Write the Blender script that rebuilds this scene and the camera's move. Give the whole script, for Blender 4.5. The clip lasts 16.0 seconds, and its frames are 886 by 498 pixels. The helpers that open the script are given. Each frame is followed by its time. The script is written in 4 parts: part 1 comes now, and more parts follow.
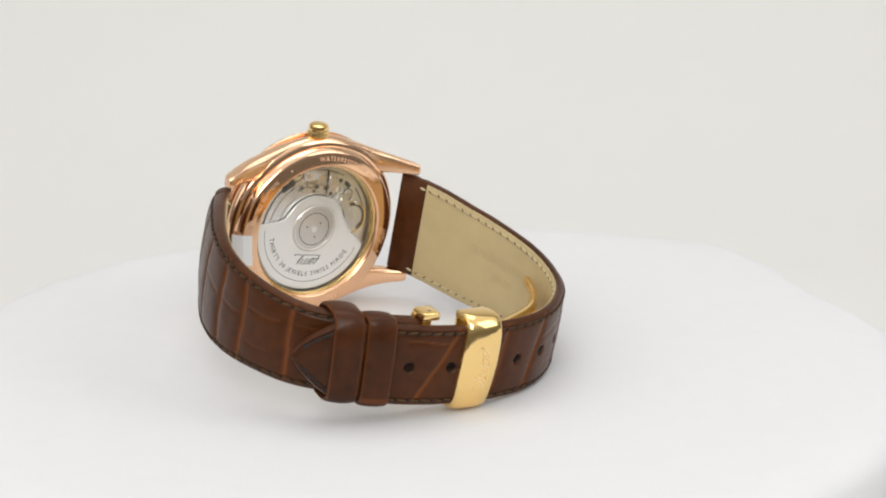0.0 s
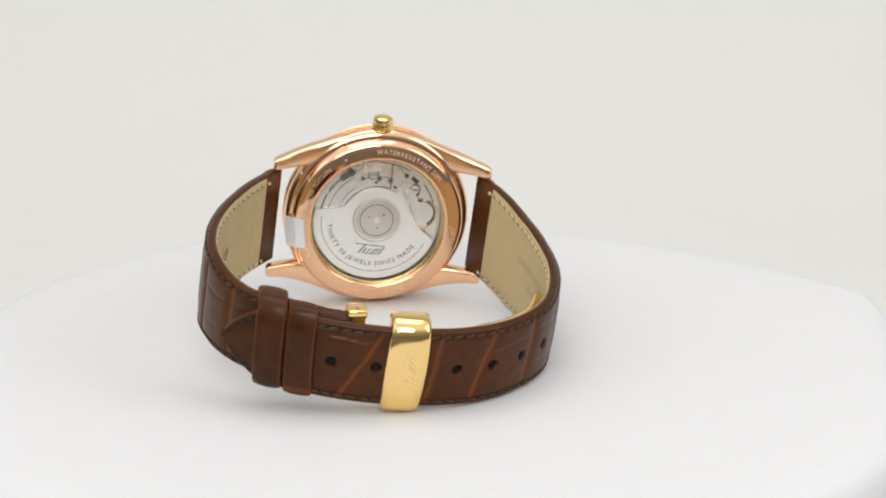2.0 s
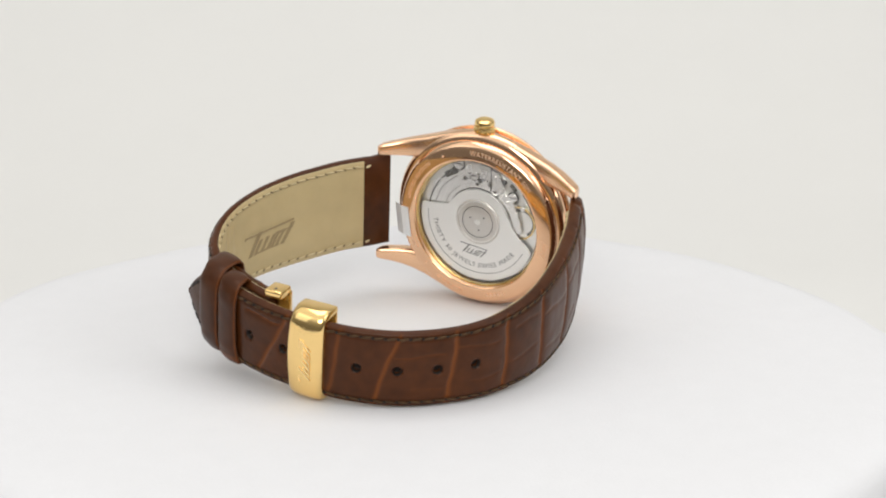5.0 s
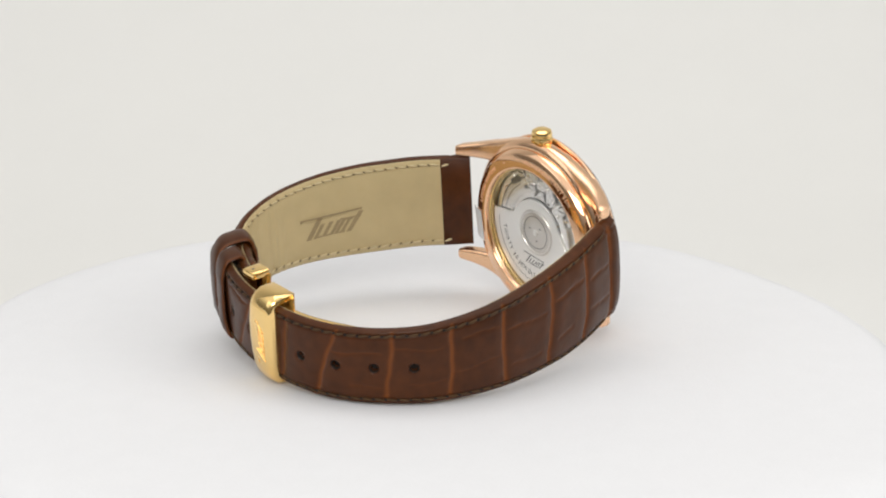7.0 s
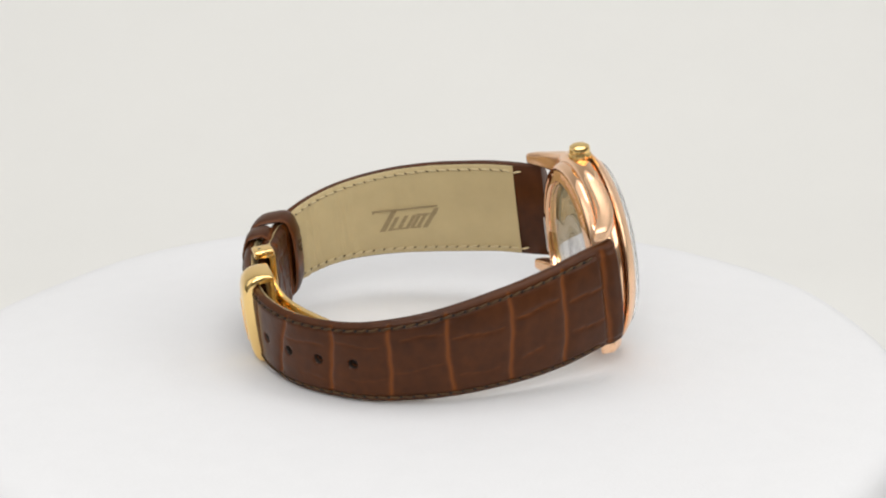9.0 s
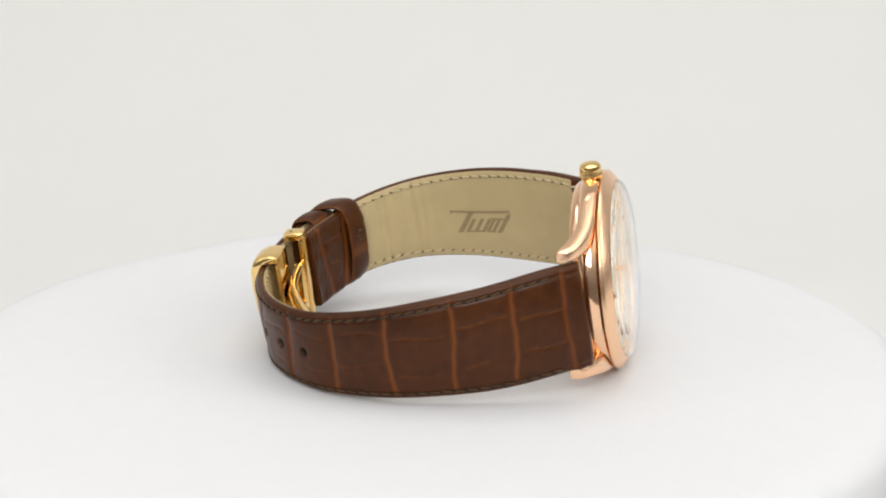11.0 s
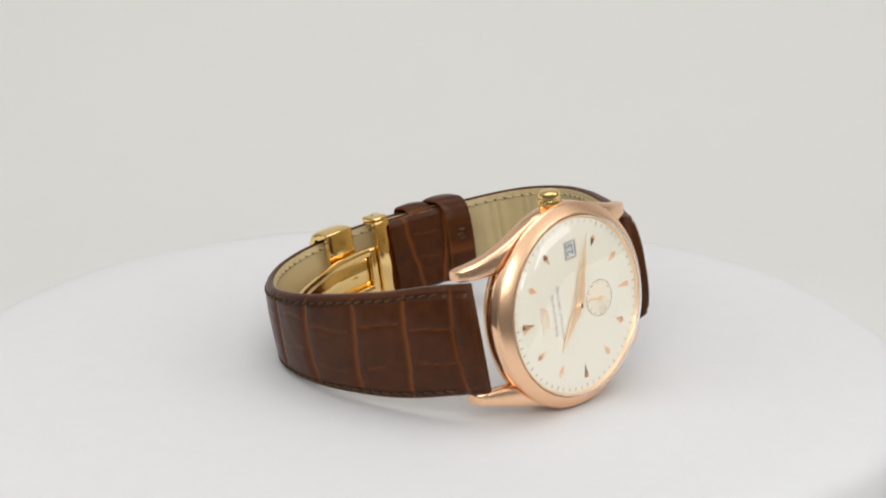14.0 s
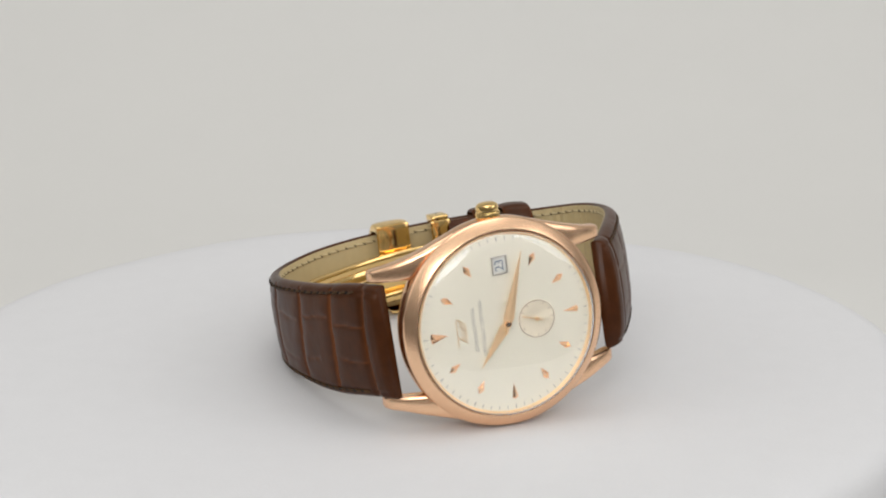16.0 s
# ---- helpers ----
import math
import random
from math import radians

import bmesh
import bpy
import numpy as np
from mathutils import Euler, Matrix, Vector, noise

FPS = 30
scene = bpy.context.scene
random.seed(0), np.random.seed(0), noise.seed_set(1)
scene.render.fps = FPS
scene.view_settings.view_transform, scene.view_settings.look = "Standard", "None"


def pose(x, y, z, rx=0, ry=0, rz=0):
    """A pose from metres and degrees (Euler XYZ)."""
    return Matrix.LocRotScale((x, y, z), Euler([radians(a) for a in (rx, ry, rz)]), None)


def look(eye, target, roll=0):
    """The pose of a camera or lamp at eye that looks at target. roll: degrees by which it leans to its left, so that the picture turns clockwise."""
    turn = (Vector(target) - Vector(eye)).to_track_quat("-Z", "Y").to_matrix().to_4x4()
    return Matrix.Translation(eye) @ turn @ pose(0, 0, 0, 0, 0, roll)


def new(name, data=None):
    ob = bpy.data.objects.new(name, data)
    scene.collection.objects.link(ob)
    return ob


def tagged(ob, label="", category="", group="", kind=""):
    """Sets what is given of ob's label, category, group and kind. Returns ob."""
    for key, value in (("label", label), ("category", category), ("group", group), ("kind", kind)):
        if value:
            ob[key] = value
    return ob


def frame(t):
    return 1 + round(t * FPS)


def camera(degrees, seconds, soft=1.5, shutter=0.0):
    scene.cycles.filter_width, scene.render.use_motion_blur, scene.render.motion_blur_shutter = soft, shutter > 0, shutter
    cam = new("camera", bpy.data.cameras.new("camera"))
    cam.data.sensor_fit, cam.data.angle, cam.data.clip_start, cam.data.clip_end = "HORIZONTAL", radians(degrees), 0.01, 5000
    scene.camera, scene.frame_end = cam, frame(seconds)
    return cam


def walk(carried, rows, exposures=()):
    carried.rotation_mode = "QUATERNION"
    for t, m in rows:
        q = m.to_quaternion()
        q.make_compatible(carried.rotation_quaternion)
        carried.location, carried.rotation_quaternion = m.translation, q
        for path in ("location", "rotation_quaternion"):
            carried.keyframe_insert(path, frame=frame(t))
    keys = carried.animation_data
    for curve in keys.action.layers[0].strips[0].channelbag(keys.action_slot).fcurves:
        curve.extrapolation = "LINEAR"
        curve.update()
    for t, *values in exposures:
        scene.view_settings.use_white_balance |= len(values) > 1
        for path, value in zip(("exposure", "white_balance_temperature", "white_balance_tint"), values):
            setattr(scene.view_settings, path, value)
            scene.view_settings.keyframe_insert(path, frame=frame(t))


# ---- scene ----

# ---- camera: stands still, the turntable turns ----
cam = camera(20.17, 16.0, soft=2.05)
EYE = (0.0, -0.480, 0.1718)
YAW, PITCH = 0.01174, 0.29968
AIM = (EYE[0] + math.sin(YAW) * math.cos(PITCH), EYE[1] + math.cos(YAW) * math.cos(PITCH), EYE[2] - math.sin(PITCH))
VIEW = look(EYE, AIM, -0.13)
walk(cam, [(0.0, VIEW), (16.0, VIEW)],
     exposures=[(0.0, 0.06), (4.5, 0.09), (8.5, 0.08), (11.5, 0.12), (12.8, 0.08), (13.6, -0.02), (14.2, -0.17), (14.8, -0.28), (16.0, -0.29)])
TURN = -12.019            # degrees per second about the turntable's axis, the world's z

# ---- light: assumed softboxes, out of view, over a white turntable in a pale room ----
world = bpy.data.worlds.new("world")
scene.world = world
world.use_nodes = True
wn = world.node_tree.nodes
wn["Background"].inputs[1].default_value = 0.90
wco, wsep, wramp = wn.new("ShaderNodeTexCoord"), wn.new("ShaderNodeSeparateXYZ"), wn.new("ShaderNodeValToRGB")
world.node_tree.links.new(wco.outputs["Generated"], wsep.inputs[0])
world.node_tree.links.new(wsep.outputs["Z"], wramp.inputs[0])
world.node_tree.links.new(wramp.outputs[0], wn["Background"].inputs[0])
# a studio: dim walls, pale lit ceiling
for pos, grey in ((0.30, 0.34), (0.62, 0.94)):
    e = wramp.color_ramp.elements.new(pos)
    e.color = (grey, grey * 0.99, grey * 0.965, 1)
wramp.color_ramp.elements[0].position, wramp.color_ramp.elements[0].color = 0.0, (0.17, 0.165, 0.155, 1)
wramp.color_ramp.elements[-1].position, wramp.color_ramp.elements[-1].color = 1.0, (1.0, 0.99, 0.97, 1)



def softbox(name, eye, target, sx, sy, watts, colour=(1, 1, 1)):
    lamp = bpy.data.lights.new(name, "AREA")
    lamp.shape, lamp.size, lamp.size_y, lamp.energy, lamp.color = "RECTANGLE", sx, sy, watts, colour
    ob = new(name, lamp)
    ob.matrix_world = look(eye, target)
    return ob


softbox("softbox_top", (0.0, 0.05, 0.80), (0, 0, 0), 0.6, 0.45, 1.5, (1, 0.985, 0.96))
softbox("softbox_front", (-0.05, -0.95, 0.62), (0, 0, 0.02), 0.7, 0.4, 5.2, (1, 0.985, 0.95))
# side lamps are added fill without a known source
softbox("side_fill", (-0.85, -0.30, 0.50), (0, 0, 0.02), 0.5, 0.6, 0.6, (0.96, 0.98, 1.0))
softbox("side_fill", (0.85, -0.30, 0.50), (0, 0, 0.02), 0.5, 0.6, 1.8, (0.98, 0.99, 1.0))


# ---- materials ----
def material(name, colour=(0.8, 0.8, 0.8), rough=0.5, metal=0.0, grain=0.0, scale=400.0, bump=0.0, second=None, wear=0.0):
    """A surface whose colour and gloss vary at two scales, with fine relief."""
    m = bpy.data.materials.new(name)
    m.use_nodes = True
    nt = m.node_tree
    b = nt.nodes["Principled BSDF"]
    b.inputs["Base Color"].default_value = (*colour, 1)
    b.inputs["Roughness"].default_value = rough
    b.inputs["Metallic"].default_value = metal
    co = nt.nodes.new("ShaderNodeTexCoord")
    fine, broad = nt.nodes.new("ShaderNodeTexNoise"), nt.nodes.new("ShaderNodeTexNoise")
    for n, k, d in ((fine, scale, 4), (broad, scale / 9, 3)):
        n.inputs["Scale"].default_value, n.inputs["Detail"].default_value = k, d
        nt.links.new(co.outputs["Object"], n.inputs["Vector"])
    if grain:
        add = nt.nodes.new("ShaderNodeMath")
        add.operation = "MULTIPLY_ADD"
        nt.links.new(fine.outputs["Fac"], add.inputs[0])
        add.inputs[1].default_value = 0.5
        half = nt.nodes.new("ShaderNodeMath")
        half.operation = "MULTIPLY"
        nt.links.new(broad.outputs["Fac"], half.inputs[0])
        half.inputs[1].default_value = 0.5
        nt.links.new(half.outputs[0], add.inputs[2])
        ramp = nt.nodes.new("ShaderNodeMapRange")
        ramp.inputs["From Min"].default_value, ramp.inputs["From Max"].default_value = 0.3, 0.7
        nt.links.new(add.outputs[0], ramp.inputs["Value"])
        mix = nt.nodes.new("ShaderNodeMix")
        mix.data_type = "RGBA"
        other = second or tuple(c * (1 - grain) for c in colour)
        mix.inputs[6].default_value, mix.inputs[7].default_value = (*other, 1), (*colour, 1)
        nt.links.new(ramp.outputs[0], mix.inputs[0])
        nt.links.new(mix.outputs[2], b.inputs["Base Color"])
    if wear:
        rr = nt.nodes.new("ShaderNodeMapRange")
        rr.inputs["To Min"].default_value, rr.inputs["To Max"].default_value = max(0.02, rough - wear), rough + wear
        nt.links.new(fine.outputs["Fac"], rr.inputs["Value"])
        nt.links.new(rr.outputs[0], b.inputs["Roughness"])
    if bump:
        bp = nt.nodes.new("ShaderNodeBump")
        bp.inputs["Strength"].default_value, bp.inputs["Distance"].default_value = bump, 0.0002
        nt.links.new(fine.outputs["Fac"], bp.inputs["Height"])
        nt.links.new(bp.outputs["Normal"], b.inputs["Normal"])
    return m


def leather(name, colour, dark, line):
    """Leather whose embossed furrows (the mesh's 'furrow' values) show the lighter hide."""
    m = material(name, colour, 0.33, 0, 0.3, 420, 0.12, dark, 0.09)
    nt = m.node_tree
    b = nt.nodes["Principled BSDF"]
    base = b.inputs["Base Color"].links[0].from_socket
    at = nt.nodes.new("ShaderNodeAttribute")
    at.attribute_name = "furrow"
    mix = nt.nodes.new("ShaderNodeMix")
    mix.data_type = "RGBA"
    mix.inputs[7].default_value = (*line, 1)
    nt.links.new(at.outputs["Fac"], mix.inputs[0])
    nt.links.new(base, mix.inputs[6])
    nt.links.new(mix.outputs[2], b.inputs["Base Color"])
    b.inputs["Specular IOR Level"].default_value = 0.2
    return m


def glass(name, ior=1.49):
    m = material(name, (1, 1, 1), 0.0)
    b = m.node_tree.nodes["Principled BSDF"]
    b.inputs["Transmission Weight"].default_value = 1
    b.inputs["IOR"].default_value = ior
    return m


CLOTH = material("white_cloth", (0.69, 0.69, 0.705), 0.85, 0, 0.03, 1500, 0.25)
WALL = material("backdrop_paper", (0.735, 0.728, 0.708), 0.9, 0, 0.02, 30)
FLOOR = material("grey_floor", (0.22, 0.21, 0.20), 0.7, 0, 0.2, 20)
ROSE = material("polished_rose_gold", (1.0, 0.635, 0.40), 0.095, 1, 0.04, 600, 0.0, None, 0.04)
BRUSHED = material("satin_rose_gold", (1.0, 0.645, 0.41), 0.27, 1, 0.02, 300, 0.0)
GOLD = material("polished_yellow_gold", (1.0, 0.70, 0.29), 0.10, 1, 0.05, 700, 0.0, None, 0.05)
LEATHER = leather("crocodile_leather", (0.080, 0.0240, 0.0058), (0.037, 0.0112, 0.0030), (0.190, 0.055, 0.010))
LINING = material("tan_lining_leather", (0.53, 0.42, 0.222), 0.55, 0, 0.14, 260, 0.5)
FAINT = material("faintly_pressed", (0.54, 0.43, 0.237), 0.7, 0, 0.2, 900, 0.2)
EMBOSS = material("pressed_mark", (0.33, 0.25, 0.13), 0.7, 0, 0.2, 900, 0.2)
THREAD = material("dark_brown_thread", (0.105, 0.052, 0.015), 0.85, 0, 0.5, 3000, 0.4, (0.024, 0.011, 0.004))
PALETHREAD = material("tan_thread", (0.62, 0.51, 0.30), 0.8, 0, 0.3, 3000, 0.4)
DARKTHREAD = material("shaded_thread", (0.15, 0.11, 0.055), 0.8, 0, 0.3, 3000, 0.4)
DIAL = material("opaline_silver_dial", (0.84, 0.80, 0.685), 0.40, 0.3, 0.02, 900)
PRINT = material("grey_print", (0.34, 0.33, 0.31), 0.6)
BLACKFILL = material("black_engraving_fill", (0.03, 0.03, 0.03), 0.5)
BLUEPRINT = material("slate_print", (0.13, 0.16, 0.22), 0.6)
# white greyed to carry the shade on the sunken date disc
DATEWHITE = material("shaded_date_white", (0.62, 0.62, 0.59), 0.5)
STEEL = material("rhodium_steel", (0.86, 0.85, 0.83), 0.25, 1, 0.03, 200, 0.0)
ROTORSTEEL = material("satin_rotor_steel", (0.82, 0.81, 0.785), 0.36, 0.7, 0.02, 300, 0.0)
PLATE = material("movement_plate", (0.86, 0.85, 0.82), 0.32, 1, 0.06, 200, 0.0)
# dark metal: paints the shade of gaps, slots and bores; also jewels, pivot centre
SHADOWMETAL = material("shade_and_dark_metal", (0.10, 0.095, 0.085), 0.45, 0.4)
BRASS = material("gilt_brass", (0.86, 0.62, 0.26), 0.25, 1, 0.08, 600)
SUBLINE = material("brown_print", (0.22, 0.15, 0.10), 0.6)
BEARING = material("turned_bearing_steel", (0.66, 0.63, 0.59), 0.34, 0.85, 0.08, 500)
# near-black for the holes' painted shade and the pointed end's thread
HOLESHADE_SEAM = material("hole_shade_and_seam_black", (0.014, 0.008, 0.005), 0.7, 0, 0.4, 2000, 0.3)
NEEDLE = material("needle_hole_shade", (0.006, 0.004, 0.003), 0.8)
FOIL = material("protective_foil", (0.80, 0.81, 0.83), 0.35, 0.2, 0.04, 400)
ENGRAVE = material("engraved_rose_gold", (0.90, 0.62, 0.42), 0.6, 0.8)
GILTLINE = material("engraved_yellow_gold", (0.99, 0.75, 0.39), 0.34, 1)
GRAINED = material("sunray_silver", (0.95, 0.86, 0.70), 0.32, 0.5)
HANDGOLD = material("satin_hand_gold", (1.0, 0.72, 0.44), 0.36, 0.85)
gb = GRAINED.node_tree.nodes["Principled BSDF"]
gt = GRAINED.node_tree.nodes.new("ShaderNodeTangent")
gt.direction_type, gt.axis = "RADIAL", "Y"
GRAINED.node_tree.links.new(gt.outputs[0], gb.inputs["Tangent"])
gb.inputs["Anisotropic"].default_value = 0.85
GLASS = glass("sapphire_glass")

# ---- the watch's own space: millimetres, x towards 12, y out of the dial, z towards the crown ----
AX = Vector((0.84019, 0.53496, -0.08881))
AN = Vector((-0.52539, 0.84359, 0.11100))
AU = Vector((0.13430, -0.04660, 0.98984))
ORIGIN = Vector((-23.24, 30.96, 20.21))
WM = Matrix(((AX.x, AN.x, AU.x, ORIGIN.x), (AX.y, AN.y, AU.y, ORIGIN.y), (AX.z, AN.z, AU.z, ORIGIN.z), (0, 0, 0, 1000))) * 0.001


def part(name, bm, mat, parent, label="", smooth=True, matrix=None, sharp=38):
    if matrix is not None:
        bmesh.ops.transform(bm, matrix=matrix, verts=bm.verts)
    me = bpy.data.meshes.new(name)
    bmesh.ops.recalc_face_normals(bm, faces=bm.faces)
    bm.to_mesh(me)
    bm.free()
    for m in (mat if isinstance(mat, (list, tuple)) else [mat]):
        me.materials.append(m)
    if smooth:
        me.shade_smooth()
        me.set_sharp_from_angle(angle=radians(sharp))
    ob = new(name, me)
    ob.parent = parent
    return tagged(ob, label) if label else ob


def wpart(name, bm, mat, parent, label="", smooth=True, sharp=38):
    return part(name, bm, mat, parent, label, smooth, WM, sharp)


def lathe(profile, steps=128, close=True):
    """Profile of (radius, y) turned about the dial's axis (y)."""
    bm = bmesh.new()
    rings = []
    for r, y in profile:
        if r < 1e-6:
            rings.append([bm.verts.new((0, y, 0))])
        else:
            rings.append([bm.verts.new((r * math.cos(k * math.tau / steps), y, r * math.sin(k * math.tau / steps))) for k in range(steps)])
    pairs = list(zip(rings, rings[1:])) + ([(rings[-1], rings[0])] if close else [])
    for p, q in pairs:
        if len(p) == 1 and len(q) == 1:
            continue
        for k in range(steps):
            j = (k + 1) % steps
            f = list(dict.fromkeys([p[k % len(p)], p[j % len(p)], q[j % len(q)], q[k % len(q)]]))
            if len(f) > 2:
                bm.faces.new(f)
    return bm


def box(x0, x1, y0, y1, z0, z1, bevel=0.0, segments=2):
    bm = bmesh.new()
    bmesh.ops.create_cube(bm, size=1)
    bmesh.ops.transform(bm, matrix=Matrix.Translation(((x0 + x1) / 2, (y0 + y1) / 2, (z0 + z1) / 2)) @ Matrix.Diagonal((x1 - x0, y1 - y0, z1 - z0, 1)), verts=bm.verts)
    if bevel:
        bmesh.ops.bevel(bm, geom=bm.edges[:], offset=bevel, segments=segments, affect="EDGES", profile=0.5)
    return bm


def prism(outline, y0, y1, bevel=0.0):
    """An outline of (x, z) raised along y."""
    bm = bmesh.new()
    lo = [bm.verts.new((x, y0, z)) for x, z in outline]
    hi = [bm.verts.new((x, y1, z)) for x, z in outline]
    n = len(outline)
    bm.faces.new(lo), bm.faces.new(hi[::-1])
    for k in range(n):
        bm.faces.new((lo[k], hi[k], hi[(k + 1) % n], lo[(k + 1) % n]))
    if bevel:
        bmesh.ops.bevel(bm, geom=[e for e in bm.edges if all(v in hi for v in e.verts) or all(v in lo for v in e.verts)], offset=bevel, segments=2, affect="EDGES")
    return bm


def ring_arc(r0, r1, a0, a1, steps=48):
    """Outline of part of a ring, degrees."""
    A = [radians(a0 + (a1 - a0) * k / steps) for k in range(steps + 1)]
    return [(r1 * math.cos(t), r1 * math.sin(t)) for t in A] + [(r0 * math.cos(t), r0 * math.sin(t)) for t in reversed(A)]


def disc(x, z, r, y0, y1, steps=24, bevel=0.0):
    return prism([(x + r * math.cos(k * math.tau / steps), z + r * math.sin(k * math.tau / steps)) for k in range(steps)], y0, y1, bevel)


def merged(*bms):
    out = bmesh.new()
    for b in bms:
        me = bpy.data.meshes.new("t")
        b.to_mesh(me)
        b.free()
        out.from_mesh(me)
        bpy.data.meshes.remove(me)
    return out


def lettering(text, size, spacing=1.0, depth=0.03):
    """Flat letters in x and y, centred, with a little depth in z."""
    cu = bpy.data.curves.new("letters", "FONT")
    cu.body, cu.size, cu.space_character, cu.align_x, cu.align_y = text, size, spacing, "CENTER", "CENTER"
    cu.extrude, cu.resolution_u = depth, 2
    ob = new("letters", cu)
    me = bpy.data.meshes.new_from_object(ob.evaluated_get(bpy.context.evaluated_depsgraph_get()))
    bm = bmesh.new()
    bm.from_mesh(me)
    bpy.data.objects.remove(ob)
    bpy.data.curves.remove(cu)
    bpy.data.meshes.remove(me)
    return bm


def placed(bm, fn):
    for v in bm.verts:
        v.co = fn(*v.co)
    return bm


def script_mark(width, height, depth=0.03, bold=1.0):
    """A plain slanted mark: a long bar over a row of leaning strokes."""
    shapes = [(-0.5, 0.43, 0.52, 0.5, 0.0), (-0.5, 0.36, -0.47, 0.45, 0.0), (0.18, 0.1, 0.5, 0.15, 0.0)]
    for x, w, h0, h1 in ((-0.30, 0.055, -0.5, 0.44), (-0.17, 0.04, -0.5, 0.08), (-0.03, 0.04, -0.5, 0.1), (-0.10, 0.07, -0.5, -0.43), (0.10, 0.04, -0.5, 0.1),
                         (0.03, 0.07, -0.5, -0.43), (0.18, 0.035, -0.46, 0.08), (0.27, 0.035, -0.46, 0.08), (0.18, 0.1, -0.5, -0.43), (0.18, 0.1, 0.04, 0.1), (0.38, 0.045, -0.5, 0.36)):
        shapes.append((x, h0, x + w * bold, h1, 0.42))
    bms = []
    for x0, z0, x1, z1, lean in shapes:
        b = bmesh.new()
        q = [(x0 + lean * z0 * 0.6, z0), (x1 + lean * z0 * 0.6, z0), (x1 + lean * z1 * 0.6, z1), (x0 + lean * z1 * 0.6, z1)]
        lo = [b.verts.new((x * width, z * height, -depth)) for x, z in q]
        hi = [b.verts.new((x * width, z * height, depth)) for x, z in q]
        b.faces.new(hi), b.faces.new(lo[::-1])
        for i in range(4):
            b.faces.new((lo[i], lo[(i + 1) % 4], hi[(i + 1) % 4], hi[i]))
        bms.append(b)
    return merged(*bms)


def curve(points, step):
    P = [Vector(p) for p in points]
    P = [2 * P[0] - P[1]] + P + [2 * P[-1] - P[-2]]
    out = []
    for i in range(1, len(P) - 2):
        n = max(2, int((P[i + 1] - P[i]).length / step))
        for k in range(n):
            t = k / n
            out.append(0.5 * (2 * P[i] + (P[i + 1] - P[i - 1]) * t + (2 * P[i - 1] - 5 * P[i] + 4 * P[i + 1] - P[i + 2]) * t * t
                              + (3 * P[i] - P[i - 1] - 3 * P[i + 1] + P[i + 2]) * t ** 3))
    return out + [P[-2]]


# ---- the strap's run, seen along the crown's axis (outer face) ----
LONG = [(-37.3, -60.3), (-32, -63.8), (-26, -66.6), (-17.1, -69.9), (-9.2, -71.5), (-1, -71.8), (7, -70.9), (15, -68), (22.1, -62.8), (28.0, -55.8), (31.4, -47.2), (32.7, -38), (31.9, -27), (30.4, -19.6), (28.8, -13.6), (27.1, -8.8), (25.4, -4.5), (24.1, -1.3)]
SHORT = [(-24.6, -0.9), (-26.4, -3.2), (-30.2, -9.2), (-34.2, -17), (-37.4, -24.5), (-39.7, -33), (-40.1, -42), (-38.1, -50.6), (-34.3, -57), (-28, -62.0), (-21, -65.4), (-14.2, -67.8)]


def strap_z(a, n):
    return -2.37 - 0.0206 * (a + 2.06) + 0.0342 * (n + 55.06)


class Run:
    """A strap's run: place, inward normal and half width at each length along it."""

    def __init__(self, points, half, thick, start=0.0, lift=lambda s: 0.0):
        self.p = curve(points, 0.36)
        self.s, self.lift = [start], lift
        for u, v in zip(self.p, self.p[1:]):
            self.s.append(self.s[-1] + (v - u).length)
        self.length, self.half, self.thick = self.s[-1], half, thick

    def at(self, s):
        i = min(max(int(np.searchsorted(self.s, s)) - 1, 0), len(self.p) - 2)
        k = (s - self.s[i]) / (self.s[i + 1] - self.s[i])
        p = self.p[i].lerp(self.p[i + 1], k)
        j0, j1 = max(i - 2, 0), min(i + 3, len(self.p) - 1)
        d = (self.p[j1] - self.p[j0]).normalized()
        return p, Vector((-d.y, d.x)), d

    def place(self, s, inward, z):
        p, n, d = self.at(s)
        q = p + n * inward
        return Vector((q.x + 0.0206 * z, q.y - 0.0341 * z, strap_z(p.x, p.y) + self.lift(s) + z))


def smooth01(x):
    x = min(max(x, 0.0), 1.0)
    return x * x * (3 - 2 * x)


long_run = Run(LONG, lambda s: 8.3 + 2.68 * smooth01((s - 62) / 60) if s > 9 else 8.3 * max(0.03, s / 9) ** 0.57,
               lambda s: 2.1 + 1.5 * smooth01((s - 62) / 50), 0.0, lambda s: 0.85 * smooth01((s - 108) / 18))
short_run = Run(SHORT, lambda s: 10.65 - 2.3 * smooth01((s - 18) / 48), lambda s: 3.9 - 1.7 * smooth01(s / 50), -2.7, lambda s: 0.55 * smooth01(s / 12) * smooth01((62 - s) / 18))

rnd = random.Random(7)


